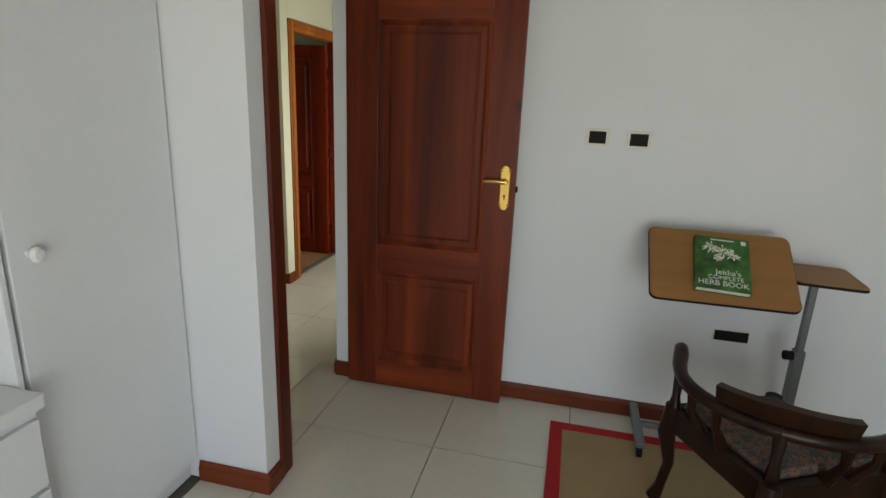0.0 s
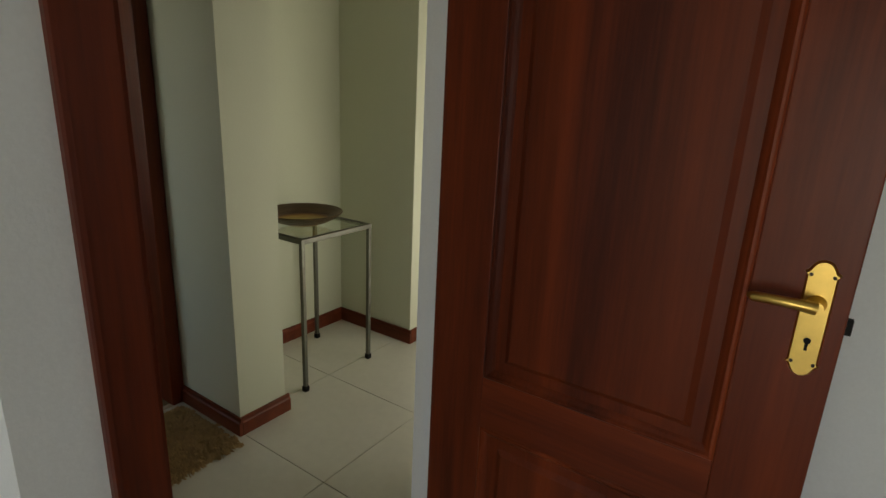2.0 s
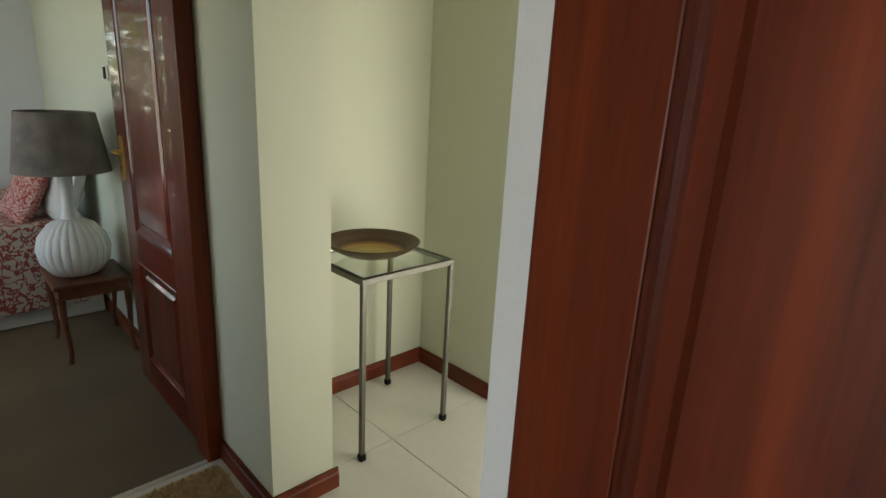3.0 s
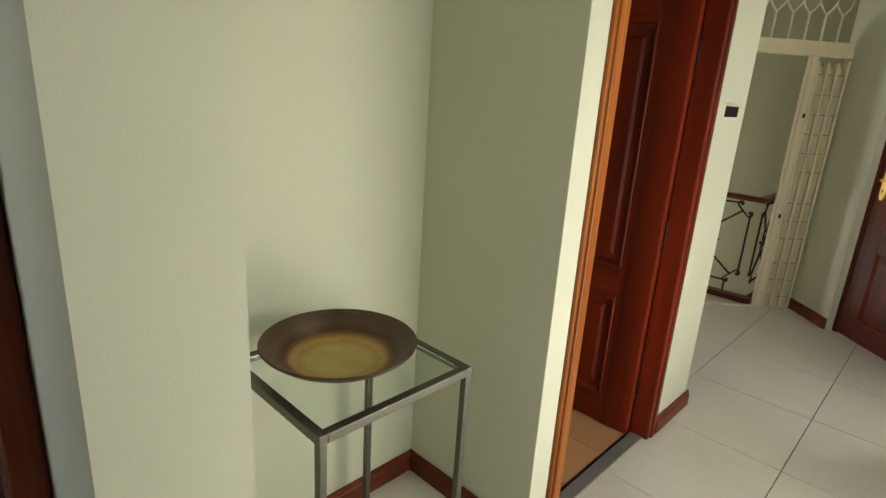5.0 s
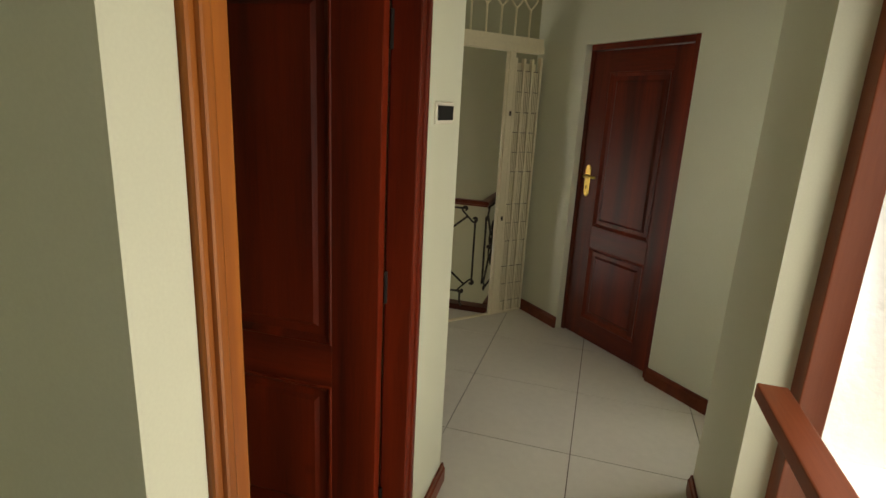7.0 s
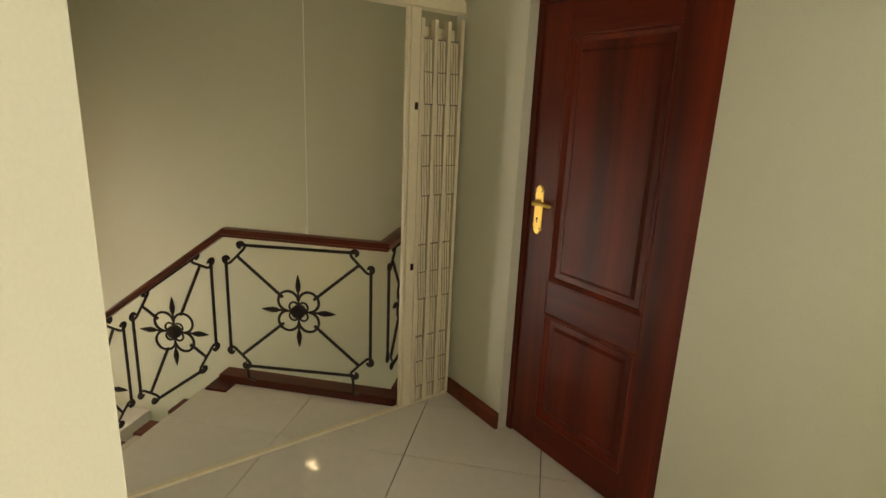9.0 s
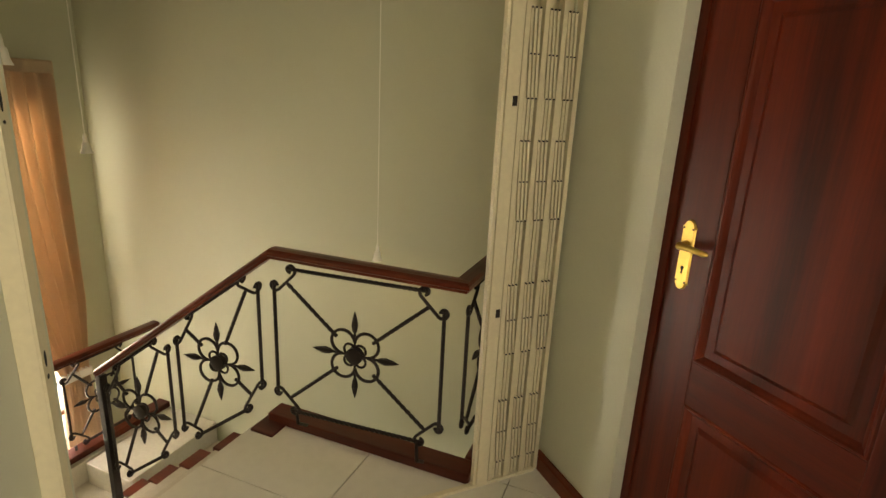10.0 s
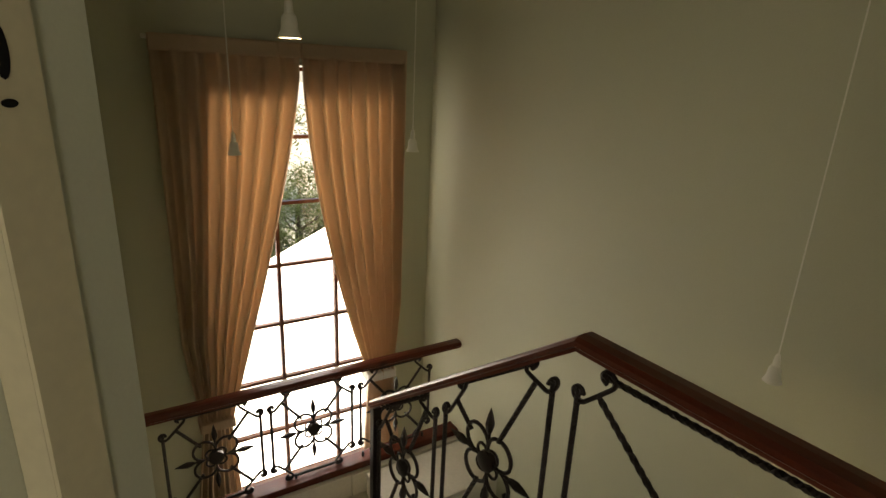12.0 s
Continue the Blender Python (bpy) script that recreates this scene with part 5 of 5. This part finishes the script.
def curtain(name, outer, centre, tie_in, tie_z, label, seed, sweep):
    """A pleated curtain drawn to one side: straight outer edge, inner edge swept from the centre to a tie, then falling."""
    rnd = random.Random(seed)
    ph = [rnd.uniform(0, 6.28) for _ in range(4)]
    th = thing(name, Matrix(), label, "curtain")
    b = B()
    nu, nz, ztop, zbot = 110, 60, 1.60, -1.42
    rows = []
    for j in range(nz + 1):
        z = ztop + (zbot - ztop) * j / nz
        if z > 1.45:
            inner = centre
        elif z > tie_z:
            f = (1.45 - z) / (1.45 - tie_z)
            inner = centre + (tie_in - centre) * (f ** sweep)
        else:
            inner = tie_in + (centre - tie_in) * 0.06 * min(1, (tie_z - z) / 0.6)
        squeeze = max(0.0, 1 - abs(z - tie_z) / 0.5)
        pull = outer + (tie_in - outer) * 0.28 * squeeze
        row = []
        for i in range(nu + 1):
            u = i / nu
            y = pull + (inner - pull) * u
            amp = 0.020 + 0.012 * (1 - squeeze) - (0.012 if z > 1.5 else 0)
            x = -4.875 + amp * math.sin(u * 46 + ph[0] + 0.5 * math.sin(z * 1.3 + ph[1])) + 0.012 * math.sin(u * 17 + z * 0.8 + ph[2]) + 0.03 * squeeze
            row.append(b.verts.new((x, y, z)))
        rows.append(row)
    for r0, r1 in zip(rows, rows[1:]):
        for i in range(nu):
            b.faces.new((r0[i], r0[i + 1], r1[i + 1], r1[i]))
    cl = part("cloth", b, M_CURTAIN, th, "pleated golden cloth", True)
    sol = cl.modifiers.new("thickness", "SOLIDIFY")
    sol.thickness = 0.003
    y0, y1 = sorted((outer + (tie_in - outer) * 0.2, tie_in + (0.02 if tie_in > outer else -0.02)))
    part("tie_back", bx(B(), -4.93, -4.815, y0, y1, tie_z - 0.03, tie_z + 0.03, 0.012), M_LINEN if seed == 2 else M_CURTAIN, th, "cloth tie-back")
    part("heading", bx(B(), -4.905, -4.845, min(outer, centre), max(outer, centre), 1.53, 1.605, 0.01), M_CURTAIN, th, "gathered heading tape")
    return th


curtain("curtain", 6.13, 6.817, 6.34, -0.45, "golden brown pleated curtain tied back beside the window", 1, 1.25)
curtain("curtain", 7.42, 6.821, 7.19, -0.40, "golden brown pleated curtain tied back with a white band", 2, 1.6)
structure("curtain_track", bx(B(), -4.948, -4.908, 6.11, 7.42, 1.58, 1.60, 0.003), M_PLASTIC, "slim curtain track above the window", "trim")


def pendant(x, y, z, lit, k=0.65):
    """A small bell-shaped lamp on a long cord; z is its lower edge."""
    th = thing("pendant_lamp", pose(x, y, z) @ Matrix.Scale(k, 4), "small white bell pendant lamp on a long cord" + (", switched on" if lit else ""), "lamp", "pendant lamps in the stairwell")
    part("cord", tube(B(), [(0, 0, 0.14), (0, 0, (SH - z) / k)], 0.004, 6), M_CORD, th)
    part("cap", lathe(B(), [(0.008, 0.155), (0.012, 0.15), (0.017, 0.12), (0.018, 0.09), (0.024, 0.085)], 18), M_CORD, th, "white lamp holder", True)
    part("shade", lathe(B(), [(0.024, 0.086), (0.030, 0.075), (0.034, 0.03), (0.047, 0.0), (0.044, 0.0), (0.031, 0.03), (0.027, 0.072)], 24), M_CORD, th, "bell-shaped white shade", True)
    part("bulb", lathe(B(), [(0.0, 0.008), (0.036, 0.010), (0.034, 0.028), (0.0, 0.05)], 20), M_BULB if lit else M_CORD, th, "glowing lamp face" if lit else "white lamp face")
    return th


pendant(-3.47, 6.366, 1.545, True)
pendant(-4.268, 7.156, 1.13, False)
pendant(-2.60, 7.34, 0.75, True, 0.5)
pendant(-4.407, 6.381, 1.12, False, 0.6)

# ---- outside ----
structure("ground", bx(B(), -300, 300, -300, 300, -3.5, -3.2), M_GRASS, "sunlit lawn around the house", "ground")
structure("roof", bx(B(), -5.75, -0.2, -2.9, 7.9, 3.22, 3.4), M_CEIL, "plain roof slab", "roof")
structure("roof_bedroom", bx(B(), -0.2, 3.4, -2.9, 2.51, 3.22, 3.4), M_CEIL, "plain roof slab over the bedroom", "roof")


def tree(m, h, spread, seed):
    rnd = random.Random(seed)
    th = thing("tree", m, "leafy green garden tree beyond the window", "tree", "garden trees")
    b = B()
    tube(b, [(0, 0, 0), (0.05, 0.03, h * 0.25), (-0.04, 0.08, h * 0.5), (0.05, 0.0, h * 0.8)], 0.16, 9, taper=[1.3, 1, 0.75, 0.3])
    tips = []
    for k in range(9):
        a, z = rnd.uniform(0, 6.28), h * rnd.uniform(0.3, 0.7)
        q = spread * rnd.uniform(0.5, 1.0)
        tip = (q * math.cos(a), q * math.sin(a), z + h * rnd.uniform(0.05, 0.3))
        tube(b, [(0, 0.03, z), (tip[0] * 0.5, tip[1] * 0.5, z + 0.4 * (tip[2] - z)), tip], 0.05, 6, taper=[1, 0.7, 0.25])
        tips += [tip, (tip[0] * 0.6, tip[1] * 0.6, tip[2] + 0.4)]
    part("trunk", b, M_BARK, th)
    vs, fs = [], []
    for tip in tips + [(0, 0, h * 0.9)]:
        for i in range(330):
            p = Vector(tip) + Vector((rnd.gauss(0, 0.34), rnd.gauss(0, 0.34), rnd.gauss(0, 0.3))) * spread * 0.55
            a, e, s = rnd.uniform(0, 6.28), rnd.uniform(-0.8, 0.8), rnd.uniform(0.05, 0.10)
            u = Vector((math.cos(a) * math.cos(e), math.sin(a) * math.cos(e), math.sin(e))) * s
            v = u.cross(Vector((0.2, 0.3, 1))).normalized() * s * 0.45
            k = len(vs)
            vs += [p - u, p + v, p + u, p - v]
            fs.append((k, k + 1, k + 2, k + 3))
    me = bpy.data.meshes.new("crown")
    me.from_pydata(vs, [], fs)
    me.materials.append(M_LEAF)
    cr = new("crown", me)
    cr.parent = th
    return th


first = tree(pose(-19.0, 8.6, -3.2), 4.3, 1.7, 3)
for x, y, s, a in ((-22.0, 10.5, 1.25, 80), (-23.0, 7.0, 1.3, 190), (-20.0, 5.0, 1.0, 300), (-10.5, 0.2, 1.45, 140), (-11.5, 2.6, 1.5, 20)):
    copy_thing(first, pose(x, y, -3.2, 0, 0, a) @ Matrix.Scale(s, 4))

for x, y, s, a in ((-12.5, 8.3, 0.45, 30), (-13.2, 9.2, 0.5, 160), (-12.2, 9.9, 0.42, 280), (-14.4, 8.7, 0.5, 70), (-13.8, 10.4, 0.48, 210), (-15.2, 9.8, 0.55, 120)):
    tagged(copy_thing(first, pose(x, y, -3.2, 0, 0, a) @ Matrix.Scale(s, 4)), "small leafy garden shrub beyond the window", "shrub", "garden shrubs").name = "shrub"

# ---- floor tiles ----
GAP = 0.0022


def tile_mesh(name, x0, x1, y0, y1, mat, top=0.0):
    b = B()
    bx(b, x0 + GAP, x1 - GAP, y0 + GAP, y1 - GAP, top - 0.010, top)
    me = bpy.data.meshes.new(name)
    b.to_mesh(me)
    b.free()
    me.materials.append(mat)
    return me


whole = tile_mesh("tile", 0, TILE, 0, TILE, M_TILE)
for ax0, ax1, ay0, ay1 in ((-0.85, 3.2, -2.6, 2.372), (-2.165, -0.85, 1.40, 2.372), (-2.309, 0.6, 2.372, 3.576), (-1.809, 0.6, 3.576, 4.78), (-3.0, 0.6, 4.78, 7.03), (-1.95, 0.6, 7.03, 7.3)):
    for i in range(-6, 7):
        for j in range(-9, 9):
            tx, ty = X0 + i * TILE, Y0 + j * TILE
            cx0, cx1, cy0, cy1 = max(tx, ax0), min(tx + TILE, ax1), max(ty, ay0), min(ty + TILE, ay1)
            if cx1 - cx0 < 0.02 or cy1 - cy0 < 0.02:
                continue
            full = cx1 - cx0 > TILE - 0.001 and cy1 - cy0 > TILE - 0.001
            ob = new("tile", whole if full else tile_mesh("tile", cx0 - tx, cx1 - tx, cy0 - ty, cy1 - ty, M_TILE))
            ob.location, ob.parent = (tx, ty, 0), floor
small = tile_mesh("tile", 0, 0.3, 0, 0.3, M_BATHTILE)
bfloor = bpy.data.objects["floor_bathroom"]
for i in range(6):
    for j in range(4):
        ob = new("tile", small)
        ob.location, ob.parent = (-3.49 + 0.3 * i - 0.09, 3.68 + 0.3 * j - 0.01, 0), bfloor
